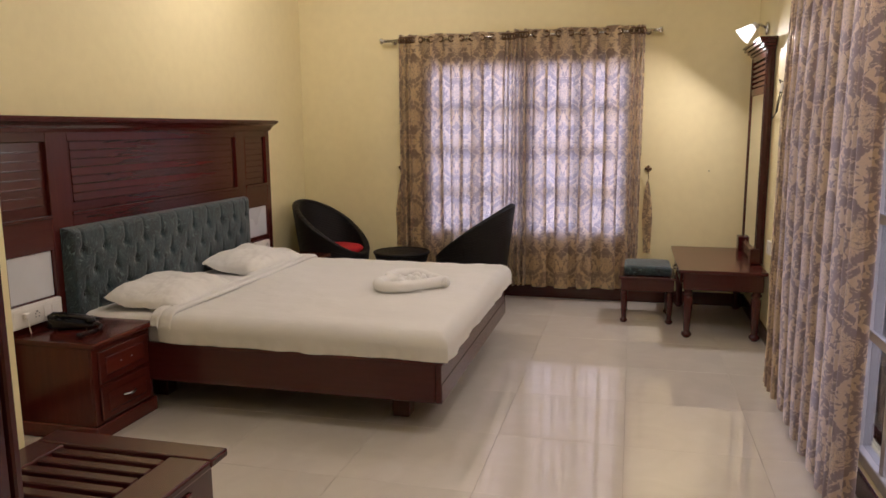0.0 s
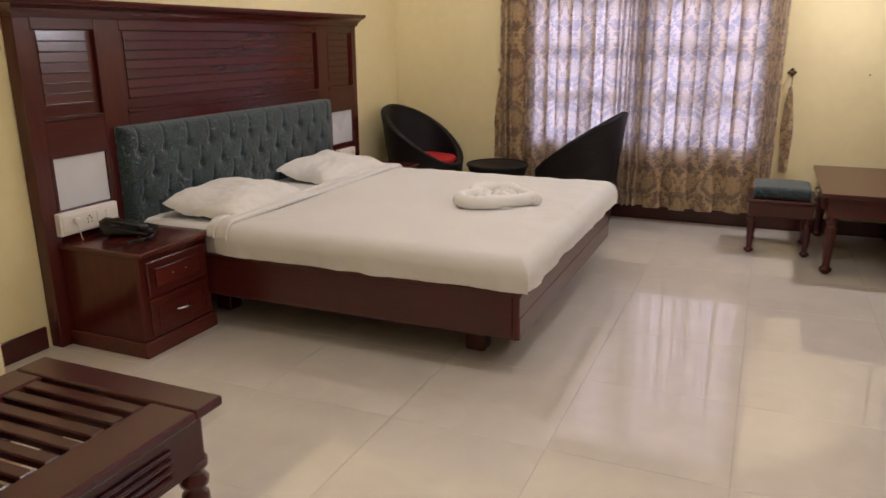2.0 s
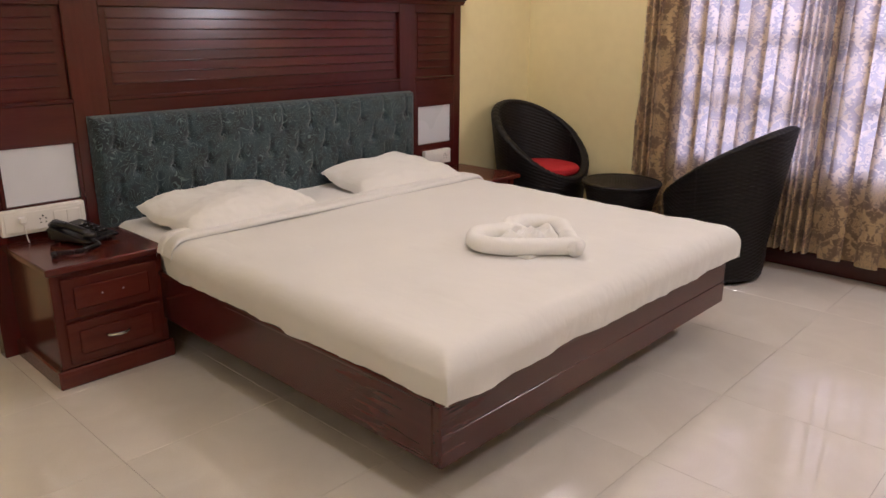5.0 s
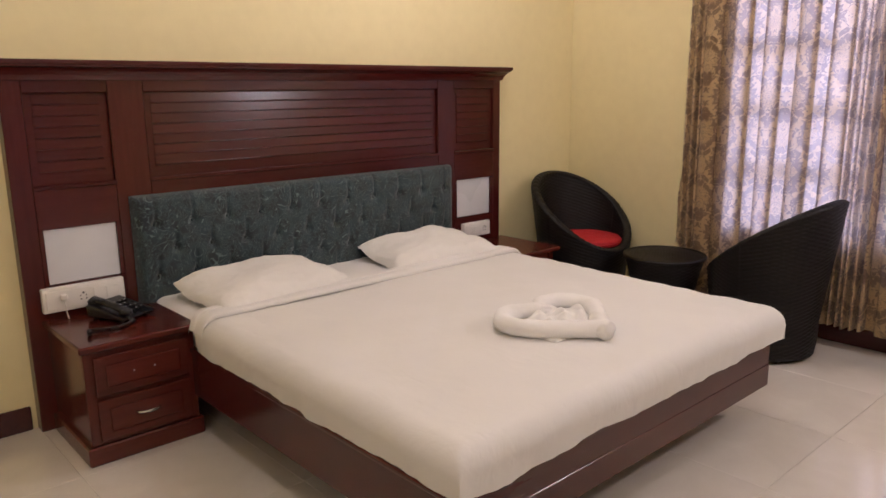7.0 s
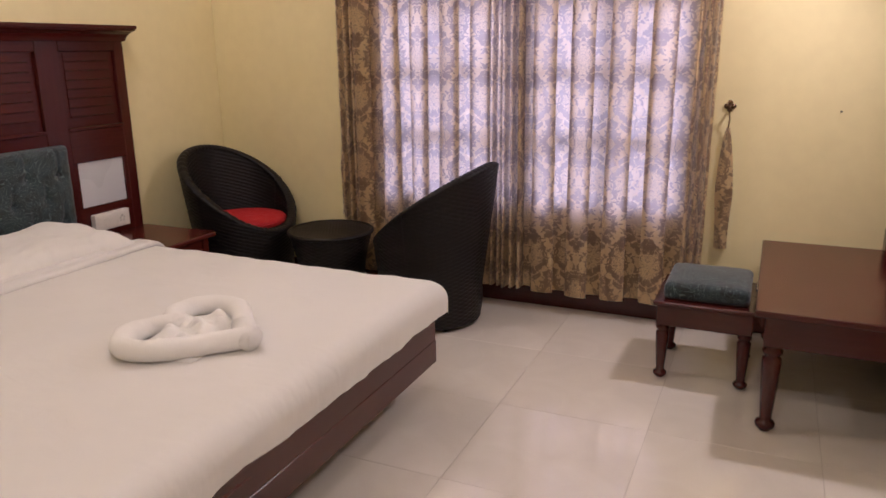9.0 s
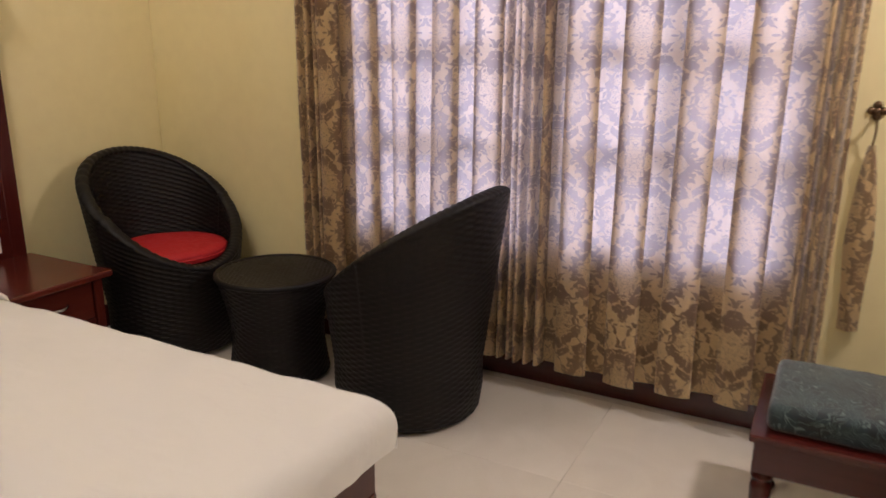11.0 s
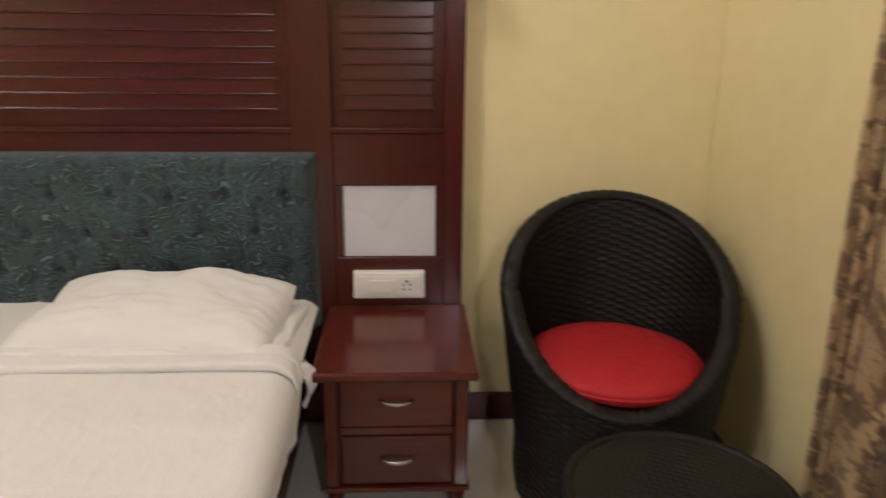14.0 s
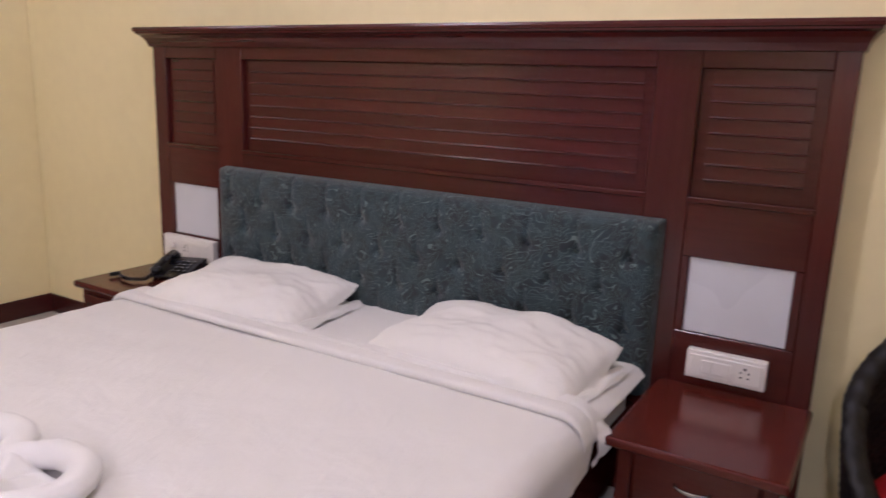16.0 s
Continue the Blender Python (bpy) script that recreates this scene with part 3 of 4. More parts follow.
# ---------------------------------------------------------------- bed
BX, BY0, BY1 = 2.008, 5.212, 7.015
bed = thing("bed", (1.0, 6.1, 0), "low mahogany platform bed with a white fitted sheet", "bed")
part("side_rail", boxed(0.03, BX - 0.03, BY0, BY0 + 0.03, 0.168, 0.368, 0.005), wood_x, bed)
part("side_rail", boxed(0.03, BX - 0.03, BY1 - 0.03, BY1, 0.168, 0.368, 0.005), wood_x, bed)
part("foot_rail", boxed(BX - 0.03, BX, BY0, BY1, 0.168, 0.368, 0.005), wood_y, bed)
part("foot_rail_board", boxed(BX - 0.0005, BX + 0.003, BY0 + 0.004, BY1 - 0.004, 0.170, 0.262, 0.001), wood_y, bed)
part("rail_lip", boxed(BX - 0.02, BX + 0.008, BY0 - 0.006, BY1 + 0.006, 0.354, 0.373, 0.006, 2), wood_y, bed)
part("rail_lip", boxed(0.03, BX - 0.021, BY0 - 0.007, BY0 + 0.02, 0.354, 0.373, 0.006, 2), wood_x, bed)
part("deck", boxed(0.03, BX - 0.031, BY0 + 0.031, BY1 - 0.031, 0.20, 0.33, 0), wood_x, bed)
for x, y in ((1.74, 5.47), (1.74, 6.71), (0.35, 5.47), (0.35, 6.71), (1.05, 6.09)):
    part("leg", boxed(x - 0.045, x + 0.045, y - 0.045, y + 0.045, 0.0, 0.20, 0.005), wood_z, bed)
part("mattress", boxed(0.07, BX - 0.01, BY0 + 0.032, BY1 - 0.005, 0.331, 0.490, 0.04, 3), sheet_white, bed)


def cover():
    """The bed sheet: flat top, rounded edges, a short tucked drop at the sides and the foot."""
    zt, r, drop = 0.515, 0.07, 0.072
    x0, x1, y0, y1 = 0.50, 2.045, 5.200, 7.055

    def bend(s, a, b, open_a=False):
        """Arc coordinate s to place and drop."""
        over_b = s - (b - r)
        over_a = (a + r) - s if not open_a else -1
        for over, edge, sign in ((over_b, b - r, 1), (over_a, a + r, -1)):
            if over > 0:
                q = r * math.pi / 2
                if over < q:
                    return edge + sign * r * math.sin(over / r), r * (1 - math.cos(over / r))
                return edge + sign * (r - 0.10 * (over - q)), r + over - q
        return s, 0.0
    ext = r * math.pi / 2 - r + drop

    def surf(u, v):
        sy = (y0 - ext) + v * (y1 - y0 + 2 * ext)
        start = x0 + 0.02
        sx = start + u * (x1 - start + ext)
        x, dx = bend(sx, x0, x1, True)
        y, dy = bend(sy, y0, y1)
        d = max(dx, dy) + 0.25 * min(dx, dy)
        z = zt - min(d, r + drop)
        z += 0.006 * wob(x * 2.2, y * 2.2) + 0.0035 * wob(x * 9, y * 6, 2) * (1 if d == 0 else 2)
        if d > r:
            k = (d - r) / drop
            x += (0.010 * wob(y * 7, 3.0) + 0.006 * wob(y * 19, 1.0)) * k * (1 if dx > 0 else 0)
            y += (0.010 * wob(x * 7, 5.0) + 0.006 * wob(x * 19, 2.0)) * k * (1 if dy > 0 else 0) * (1 if sy > 6 else -1)
            z += 0.018 * k * wob(x * 2.5 + 1, y * 2.5, 7)
        for y_c, x_c in ((5.35, 1.55), (6.85, 1.2), (5.30, 0.95)):
            z += 0.004 * math.exp(-(((y - y_c) * 14 + math.sin(x * 5) * 0.6) ** 2)) * math.exp(-((x - x_c) * 3) ** 2)
        return (x, y, z)
    root = thing("bed_sheet", (1.2, 6.1, 0.5), "smooth white top sheet tucked over the bed", "bed sheet")
    part("sheet", sheet_grid(150, 170, surf), sheet_white, root)

    def hem(u, v):
        y = 5.195 + v * 1.865
        edge = max(0.0, abs(y - 6.128) - 0.86)
        flat = min(u / 0.85, 1.0)
        curl = max(0.0, (u - 0.85) / 0.15) * 0.92 * math.pi
        x = 0.472 + 0.112 * flat + 0.013 * math.sin(curl) + 0.010 * wob(y * 1.7, 2)
        z = 0.514 + 0.026 * min(1.0, flat / 0.10) - 0.013 * (1 - math.cos(curl)) - 0.012 * math.exp(-((flat - 0.5) / 0.05) ** 2)
        z += 0.003 * wob(y * 5, u * 3) - 9.0 * edge ** 2 - (0.03 if edge > 0.06 else 0)
        return (x, y, z)
    part("turned_hem", sheet_grid(60, 120, hem), sheet_white, root, "folded-down sheet edge")

    def under(u, v):
        x, y = 0.055 + u * 0.49, 5.222 + v * 1.825
        e = max(0.0, abs(y - 6.135) - 0.865)
        return (x, y, 0.500 + 0.004 * wob(x * 6, y * 5) - min(0.13, 14 * e ** 2))
    part("under_sheet", sheet_grid(24, 90, under), sheet_white, root)

    def flap(u, v):
        return (0.46 + 0.07 * u + 0.01 * wob(v * 5, u), 7.05 + 0.03 * math.sin(v * 2.6) + 0.012 * math.sin(u * 6), 0.49 - 0.11 * v * (0.7 + 0.3 * u))
    part("loose_corner", sheet_grid(12, 12, flap), sheet_white, root, "loose hanging sheet corner")


cover()


def pillow(cx, cy, turn, lx, ly, seed, tilt):
    root = thing("pillow", (cx, cy, 0.503), "flat white cotton pillow lying against the headboard cushion", "pillow", "bed pillows")

    def side(s):
        def surf(u, v):
            a, b = u * 2 - 1, v * 2 - 1
            pin = 1 - 0.03 * (1 - a * a) * abs(b) ** 4 - 0.03 * abs(a) ** 5 * abs(b) ** 2
            pin2 = 1 - 0.03 * (1 - b * b) * abs(a) ** 3 - 0.05 * abs(b) ** 5 * abs(a) ** 2
            h = ((1 - abs(a) ** 2.6) * (1 - abs(b) ** 2.6)) ** 0.5
            x, y = a * lx / 2 * pin2, b * ly / 2 * pin
            z = s * h * (0.102 if s > 0 else 0.012) * (1 + 0.22 * wob(x * 5 + seed, y * 5)) + 0.008 * wob(a * 2.6 + seed, b * 2.6, 3) + 0.005 * wob(a * 7, b * 7, seed) + 0.007 * max(abs(a), abs(b)) ** 3 * wob(a * 13, b * 13, seed + 2) + 0.020
            if s > 0:
                z += 0.007 * math.sin(8 * b + 3 * a + seed) * h * abs(a)
            z += tilt * max(0, -a) ** 1.5
            c, n = math.cos(turn), math.sin(turn)
            return (cx + x * c - y * n, cy + x * n + y * c, 0.498 + z)
        return surf
    b = sheet_grid(44, 60, side(1))
    part("pillowcase", b, pillow_white, root)
    part("underside", sheet_grid(22, 30, side(-1)), pillow_white, root)

    def cuff(u, v):
        a = u * 2 - 1
        y = ly / 2 * (0.96 + 0.10 * v)
        x = a * lx / 2 * 0.93
        c, n = math.cos(turn), math.sin(turn)
        return (cx + x * c - y * n, cy + x * n + y * c, 0.517 + 0.018 * wob(u * 4 + seed, v * 2) + 0.012 * (1 - a * a) * (1 - v) - 0.010 * v)
    part("open_cuff", sheet_grid(24, 8, cuff), pillow_white, root)


pillow(0.325, 5.64, 0.10, 0.45, 0.70, 2.0, 0.055)
pillow(0.305, 6.64, -0.08, 0.42, 0.70, 7.5, 0.055)


def towel_heart():
    root = thing("folded_towel", (1.6, 6.15, 0.517), "rolled white towel folded into a heart on the bed", "towel")
    pts, rad = [], []
    n = 56
    for i in range(n):
        t = 2 * math.pi * (i + 0.5) / n
        hx = 16 * math.sin(t) ** 3
        hy = 13 * math.cos(t) - 5 * math.cos(2 * t) - 2 * math.cos(3 * t) - math.cos(4 * t)
        pts.append((1.575 - hy * 0.0132, 6.165 + hx * 0.0132, 0.552 + 0.006 * wob(i * 0.4, 1)))
        rad.append(0.034 + 0.005 * wob(i * 0.35, 4))
    b = tube(pts, rad, 18, True, None, 0.95)
    for v in b.verts:
        v.co += v.normal * 0 + Vector((0.004 * wob(v.co.x * 20, v.co.y * 20, v.co.z * 20), 0.004 * wob(v.co.y * 20, v.co.x * 20, 3), 0.005 * wob(v.co.x * 14, v.co.y * 14, 6)))
    part("rolled_outline", b, towel_white, root, smooth=True)

    def fill(u, v):
        x, y = 1.455 + 0.24 * u, 6.00 + 0.33 * v
        return (x, y, 0.520 + 0.066 * (math.sin(u * math.pi) * math.sin(v * math.pi)) ** 0.5 * (0.45 + 1.3 * abs(wob(x * 15, y * 17, 2))))
    part("crumpled_centre", sheet_grid(40, 40, fill), towel_white, root)
    part("tucked_end", tube([(1.70, 6.23, 0.556), (1.755, 6.185, 0.554), (1.80, 6.14, 0.550)], [0.034, 0.035, 0.032], 16, False, None, 0.9), towel_white, root, smooth=True)


towel_heart()


# ---------------------------------------------------------------- bedside tables
def bow_handle(x, y, z, w, parent):
    pts = [(x, y - w / 2, z), (x + 0.010, y - w / 2 + 0.006, z - 0.001), (x + 0.021, y - w / 4, z - 0.001), (x + 0.024, y, z - 0.0015), (x + 0.021, y + w / 4, z - 0.001), (x + 0.010, y + w / 2 - 0.006, z - 0.001), (x, y + w / 2, z)]
    return part("handle", tube(pts, [0.0055, 0.005, 0.005, 0.006, 0.005, 0.005, 0.0055], 10), chrome, parent, "chrome bow handle", smooth=True)


def drawer(x, y0, y1, z0, z1, parent, handle, mats, field=True):
    d = part("drawer", boxed(x, x + 0.014, y0, y1, z0, z1, 0.005, 2), mats[1], parent)
    if field:
        part("raised_field", boxed(x + 0.0135, x + 0.020, y0 + 0.04, y1 - 0.04, z0 + 0.035, z1 - 0.035, 0.005, 2), mats[1], d)
    if handle:
        bow_handle(x + (0.019 if field else 0.013), (y0 + y1) / 2, (z0 + z1) / 2 + 0.006, 0.088, d)
    else:
        for s in (-0.04, 0.04):
            part("screw_hole", lathe([(0.003, 0), (0.003, 0.0012)], x + 0.0200, (y0 + y1) / 2 + s, 8, None, "x", (z0 + z1) / 2), key_grey, d)


ns = thing("bedside_cabinet", (0.24, 5.01, 0), "red-brown two-drawer bedside cabinet on a plinth, upper handle missing", "bedside cabinet")
part("carcass", boxed(0.002, 0.437, 4.80, 5.225, 0.06, 0.452, 0.003), stand_z, ns)
part("plinth", boxed(0.002, 0.465, 4.782, 5.240, 0.0, 0.075, 0.006), stand_y, ns)
part("front_frame", boxed(0.4375, 0.450, 4.800, 5.225, 0.0755, 0.452, 0.002), stand_z, ns)
part("top", boxed(0.002, 0.480, 4.782, 5.246, 0.4525, 0.480, 0.008, 3), stand_y, ns)
drawer(0.4505, 4.832, 5.195, 0.270, 0.428, ns, False, (stand_x, stand_y))
drawer(0.4505, 4.832, 5.195, 0.090, 0.255, ns, True, (stand_x, stand_y))

TURNED = [(0.013, 0.0), (0.020, 0.008), (0.024, 0.022), (0.017, 0.034), (0.013, 0.042), (0.022, 0.050), (0.022, 0.057), (0.015, 0.064), (0.022, 0.074), (0.025, 0.082)]
ms = thing("bedside_table", (0.25, 7.29, 0), "polished red mahogany two-drawer bedside table on turned feet", "bedside table")
part("top", boxed(0.002, 0.500, 7.075, 7.512, 0.434, 0.460, 0.008, 3), stand_y, ms)
part("carcass", boxed(0.002, 0.440, 7.115, 7.480, 0.095, 0.4335, 0.003), stand_z, ms)
part("bottom_moulding", boxed(0.002, 0.468, 7.095, 7.497, 0.080, 0.0945, 0.005, 2), stand_y, ms)
for y0, y1 in ((7.100, 7.138), (7.452, 7.490)):
    part("corner_post", boxed(0.4405, 0.462, y0, y1, 0.095, 0.4335, 0.004), stand_z, ms)
part("drawer_rail", boxed(0.4405, 0.454, 7.1385, 7.4515, 0.254, 0.276, 0.002), stand_y, ms)
drawer(0.4405, 7.142, 7.448, 0.279, 0.428, ms, True, (stand_x, stand_y), False)
drawer(0.4405, 7.142, 7.448, 0.100, 0.250, ms, True, (stand_x, stand_y), False)
for x in (0.04, 0.43):
    for y in (7.125, 7.465):
        part("foot", lathe([(r, h * 0.98) for r, h in TURNED], x, y, 16), stand_z, ms, smooth=True)


def telephone():
    root = thing("telephone", (0.165, 5.045, 0.48), "black corded desk telephone on the bedside cabinet", "telephone", turn=24)
    b = bmesh.new()
    pts = ((-0.095, 0.012), (0.105, 0.012), (0.110, 0.022), (-0.09, 0.062), (-0.105, 0.055))
    vs = [[b.verts.new((x, y, z)) for x, z in pts] for y in (-0.085, 0.085)]
    for j in range(5):
        b.faces.new((vs[0][j], vs[0][(j + 1) % 5], vs[1][(j + 1) % 5], vs[1][j]))
    b.faces.new(vs[0][::-1])
    b.faces.new(vs[1])
    bmesh.ops.recalc_face_normals(b, faces=b.faces)
    bmesh.ops.bevel(b, geom=list(b.edges), offset=0.006, segments=2, affect="EDGES", profile=0.5)
    part("body", b, black_plastic, root, local=True)
    for r in range(4):
        for c in range(3):
            x, y = -0.035 + r * 0.030, 0.005 + c * 0.026
            z = 0.0415 - 0.2 * (x - 0.01) + 0.002
            part("key", add_box(bmesh.new(), x - 0.009, x + 0.009, y - 0.009, y + 0.009, z - 0.004, z + 0.003, 0.002), black_plastic, root, local=True)
            part("key_legend", add_box(bmesh.new(), x - 0.002, x + 0.002, y - 0.004, y + 0.004, z + 0.003, z + 0.0036), key_grey, root, local=True)
    hs = tube([(-0.105, -0.056, 0.066), (-0.08, -0.056, 0.077), (-0.02, -0.056, 0.072), (0.05, -0.056, 0.057), (0.095, -0.056, 0.044)], [0.014, 0.022, 0.018, 0.018, 0.018], 14, False, None, 0.7)
    part("handset", hs, black_plastic, root, smooth=True, local=True)
    for x, z in ((-0.085, 0.052), (0.085, 0.030)):
        part("handset_cup", lathe([(0.020, 0), (0.025, 0.006), (0.025, 0.018), (0.018, 0.026)], x, -0.052, 16, None, "z", z), black_plastic, root, smooth=True, local=True)
    for x in (-0.07, 0.07):
        for y in (-0.065, 0.065):
            part("foot", lathe([(0.010, 0), (0.010, 0.014)], x, y, 10), rug_shadow_black, root, local=True)
    path = []
    ctrl = [Vector(p) for p in ((0.10, -0.06, 0.030), (0.145, -0.07, 0.016), (0.150, -0.14, 0.014), (0.120, -0.19, 0.014), (0.075, -0.225, 0.014), (0.105, -0.250, 0.014))]
    m = 260
    for i in range(m):
        s = i / (m - 1) * (len(ctrl) - 1)
        k = min(int(s), len(ctrl) - 2)
        p = ctrl[k].lerp(ctrl[k + 1], s - k)
        a = i * 0.75
        path.append((p.x + 0.007 * math.cos(a), p.y + 0.004 * math.cos(a), p.z + 0.007 * math.sin(a)))
    part("coiled_cord", tube(path, 0.0028, 5), black_plastic, root, smooth=True, local=True)


telephone()


# ---------------------------------------------------------------- wicker seats and table
def weave(theta, z, n=26, pitch=0.0105):
    row = math.floor(z / pitch)
    s = math.sin(theta * n + (math.pi if row % 2 else 0))
    across = math.sin(math.pi * (z / pitch - row)) ** 0.7
    return 0.0034 * across * (0.45 + 0.55 * s)


def tub_chair(cx, cy, face, label):
    """Round wicker tub: a drum cut by a sloping rim, with a deep round seat."""
    root = thing("tub_chair", (cx, cy, 0), label, "chair", "wicker tub chairs", turn=face)

    def rim(a):
        c = math.cos(a)
        return 0.620 - 0.216 * c - 0.004 * c * c

    def radius(h, a):
        base = 0.256 + 0.014 * min(1, h / 0.1)
        back = 0.082 * max(0, h - 0.20) / 0.63
        return base + back * (1 if math.cos(a) < 0 else 0.9)

    def outer(u, v):
        a = 2 * math.pi * u
        z = 0.022 + v * (rim(a) - 0.022)
        r = radius(z, a) + weave(a, z)
        return (r * math.cos(a), r * math.sin(a), z)
    part("outer_shell", sheet_grid(260, 240, outer, close_u=True), rattan, root, local=True)

    def inner(u, v):
        a = 2 * math.pi * u
        z = 0.33 + v * (rim(a) - 0.33)
        r = radius(z, a) - 0.046 - weave(a, z)
        return (r * math.cos(a), r * math.sin(a), z)
    b = sheet_grid(260, 150, inner, close_u=True)
    bmesh.ops.reverse_faces(b, faces=b.faces)
    part("inner_shell", b, rattan, root, local=True)
    path = []
    for i in range(288):
        a = 2 * math.pi * i / 288
        z = rim(a)
        r = radius(z, a) - 0.026
        path.append((r * math.cos(a), r * math.sin(a), z - 0.003))
    b = tube(path, 0.027, 16, True, None, 0.62)
    for v in b.verts:
        a = math.atan2(v.co.y, v.co.x)
        v.co.z += 0.0020 * math.sin(a * 72 + 160 * v.co.z)
        v.co.x, v.co.y = v.co.x * (1 + 0.004 * math.sin(a * 72)), v.co.y * (1 + 0.004 * math.sin(a * 72))
    part("rolled_rim", b, rattan, root, smooth=True, local=True)
    part("seat_deck", lathe([(0.20, 0.345), (0.225, 0.35), (0.225, 0.396), (0.20, 0.400)], n=40), rattan, root, local=True)
    part("base_ring", lathe([(0.23, 0.018), (0.25, 0.02), (0.25, 0.034), (0.23, 0.036)], n=48), rattan, root, local=True)
    for k in range(4):
        a = math.pi / 4 + k * math.pi / 2
        part("foot", lathe([(0.012, 0), (0.014, 0.003), (0.014, 0.022)], 0.215 * math.cos(a), 0.215 * math.sin(a), 12), rug_shadow_black, root, "black glide foot", local=True)
    cush = thing("seat_cushion", (cx, cy, 0.402), "round red cloth cushion in a wicker tub chair", "cushion", "red seat cushions", turn=face)
    prof = [(r * 1.045, h) for r, h in ((0.05, 0.0), (0.20, 0.002), (0.226, 0.010), (0.231, 0.022), (0.228, 0.028), (0.231, 0.035), (0.222, 0.048), (0.17, 0.058), (0.09, 0.062), (0.02, 0.063))]
    b = lathe(prof, n=64)
    for v in b.verts:
        v.co.z += 0.004 * wob(v.co.x * 9 + cx, v.co.y * 9)
    part("cover", b, red_cloth, cush, smooth=True, local=True)
    part("piping", tube([(0.2425 * math.cos(t), 0.2425 * math.sin(t), 0.029) for t in (2 * math.pi * k / 64 for k in range(64))], 0.004, 8, True), red_cloth, cush, smooth=True, local=True)
    return root


tub_chair(0.372, 7.905, -8, "black wicker tub chair with sloping back in the corner")
tub_chair(1.585, 7.885, 179, "black wicker tub chair standing before the window curtains")


def wicker_table(cx, cy):
    root = thing("wicker_table", (cx, cy, 0), "small round black wicker table between the tub chairs", "side table")

    def shell(u, v):
        a = 2 * math.pi * u
        z = 0.02 + v * 0.40
        r = 0.180 + (0.075 if v < 0.42 else 0.115) * abs(v - 0.42) ** 1.6 + weave(a, z, 22)
        return (r * math.cos(a), r * math.sin(a), z)
    part("drum", sheet_grid(220, 132, shell, close_u=True), rattan, root, local=True)

    def top(u, v):
        a, r = 2 * math.pi * u, 0.004 + v * 0.222
        x, y = r * math.cos(a), r * math.sin(a)
        return (x, y, 0.430 + 0.0016 * math.sin(x * 330 + (math.pi if math.floor(y * 62) % 2 else 0)) * abs(math.sin(y * 62 * math.pi)))
    part("woven_top", sheet_grid(180, 90, top, close_u=True), rattan, root, local=True)
    part("rim", tube([(0.226 * math.cos(t), 0.226 * math.sin(t), 0.424) for t in (2 * math.pi * k / 72 for k in range(72))], 0.012, 12, True), rattan, root, smooth=True, local=True)
    part("under_disc", lathe([(0.20, 0.405), (0.22, 0.41), (0.22, 0.424), (0.2, 0.426)], n=40), rattan, root, local=True)
    for k in range(4):
        a = -0.6 + k * math.pi / 2
        part("foot", lathe([(0.012, 0), (0.014, 0.003), (0.014, 0.03)], 0.165 * math.cos(a), 0.165 * math.sin(a), 12), rug_shadow_black, root, local=True)


wicker_table(0.985, 7.872)


# ---------------------------------------------------------------- dressing corner
def turned_leg(x, y, top, r, parent, mat, square=0.0):
    k = top
    prof = [(0.55, 0.0), (0.62, 0.012), (0.95, 0.045), (1.0, 0.075), (0.9, 0.10), (0.55, 0.125), (0.62, 0.15), (0.60, 0.17), (0.70, 0.30), (0.86, 0.55), (0.95, 0.76), (0.90, 0.80), (0.62, 0.825), (0.95, 0.86), (1.0, 0.89), (0.72, 0.92), (0.78, 0.95), (1.0, 0.965), (1.0, 1.0)]
    return part("leg", lathe([(q * r, h * k) for q, h in prof], x, y, 18), mat, parent, smooth=True)


desk = thing("dressing_table", (3.45, 7.73, 0), "dark mahogany dressing table on turned legs by the wall", "dressing table")
part("top", boxed(3.168, 3.735, 7.185, 8.262, 0.462, 0.487, 0.007, 3), wood_y, desk)
part("front_apron", boxed(3.205, 3.225, 7.24, 8.22, 0.345, 0.4615, 0.003), wood_y, desk)
part("end_apron", boxed(3.205, 3.715, 7.215, 7.239, 0.345, 0.4615, 0.003), wood_x, desk)
part("end_apron", boxed(3.205, 3.715, 8.221, 8.245, 0.345, 0.4615, 0.003), wood_x, desk)
part("back_apron", boxed(3.69, 3.714, 7.24, 8.22, 0.345, 0.4615, 0.003), wood_y, desk)
part("drawer", boxed(3.190, 3.2045, 7.36, 8.10, 0.362, 0.452, 0.005, 2), wood_y, desk)
bow = tube([(3.19, 7.66, 0.41), (3.168, 7.68, 0.408), (3.166, 7.74, 0.406), (3.168, 7.80, 0.408), (3.19, 7.82, 0.41)], 0.006, 10)
part("handle", bow, chrome, desk, "chrome bow handle", smooth=True)
for x in (3.24, 3.68):
    for y in (7.265, 8.20):
        turned_leg(x, y, 0.36, 0.036, desk, wood_z)

stool = thing("dressing_stool", (2.97, 7.76, 0), "mahogany dressing stool with turned legs and low sides", "stool")
part("seat_rail", boxed(2.785, 3.165, 7.560, 7.578, 0.245, 0.335, 0.004), wood_x, stool)
part("seat_rail", boxed(2.785, 3.165, 7.942, 7.960, 0.245, 0.335, 0.004), wood_x, stool)
part("end_rail", boxed(2.785, 2.803, 7.579, 7.941, 0.245, 0.335, 0.004), wood_y, stool)
part("end_rail", boxed(3.147, 3.165, 7.579, 7.941, 0.245, 0.335, 0.004), wood_y, stool)
part("seat_board", boxed(2.772, 3.178, 7.548, 7.972, 0.3355, 0.355, 0.005, 2), wood_y, stool)
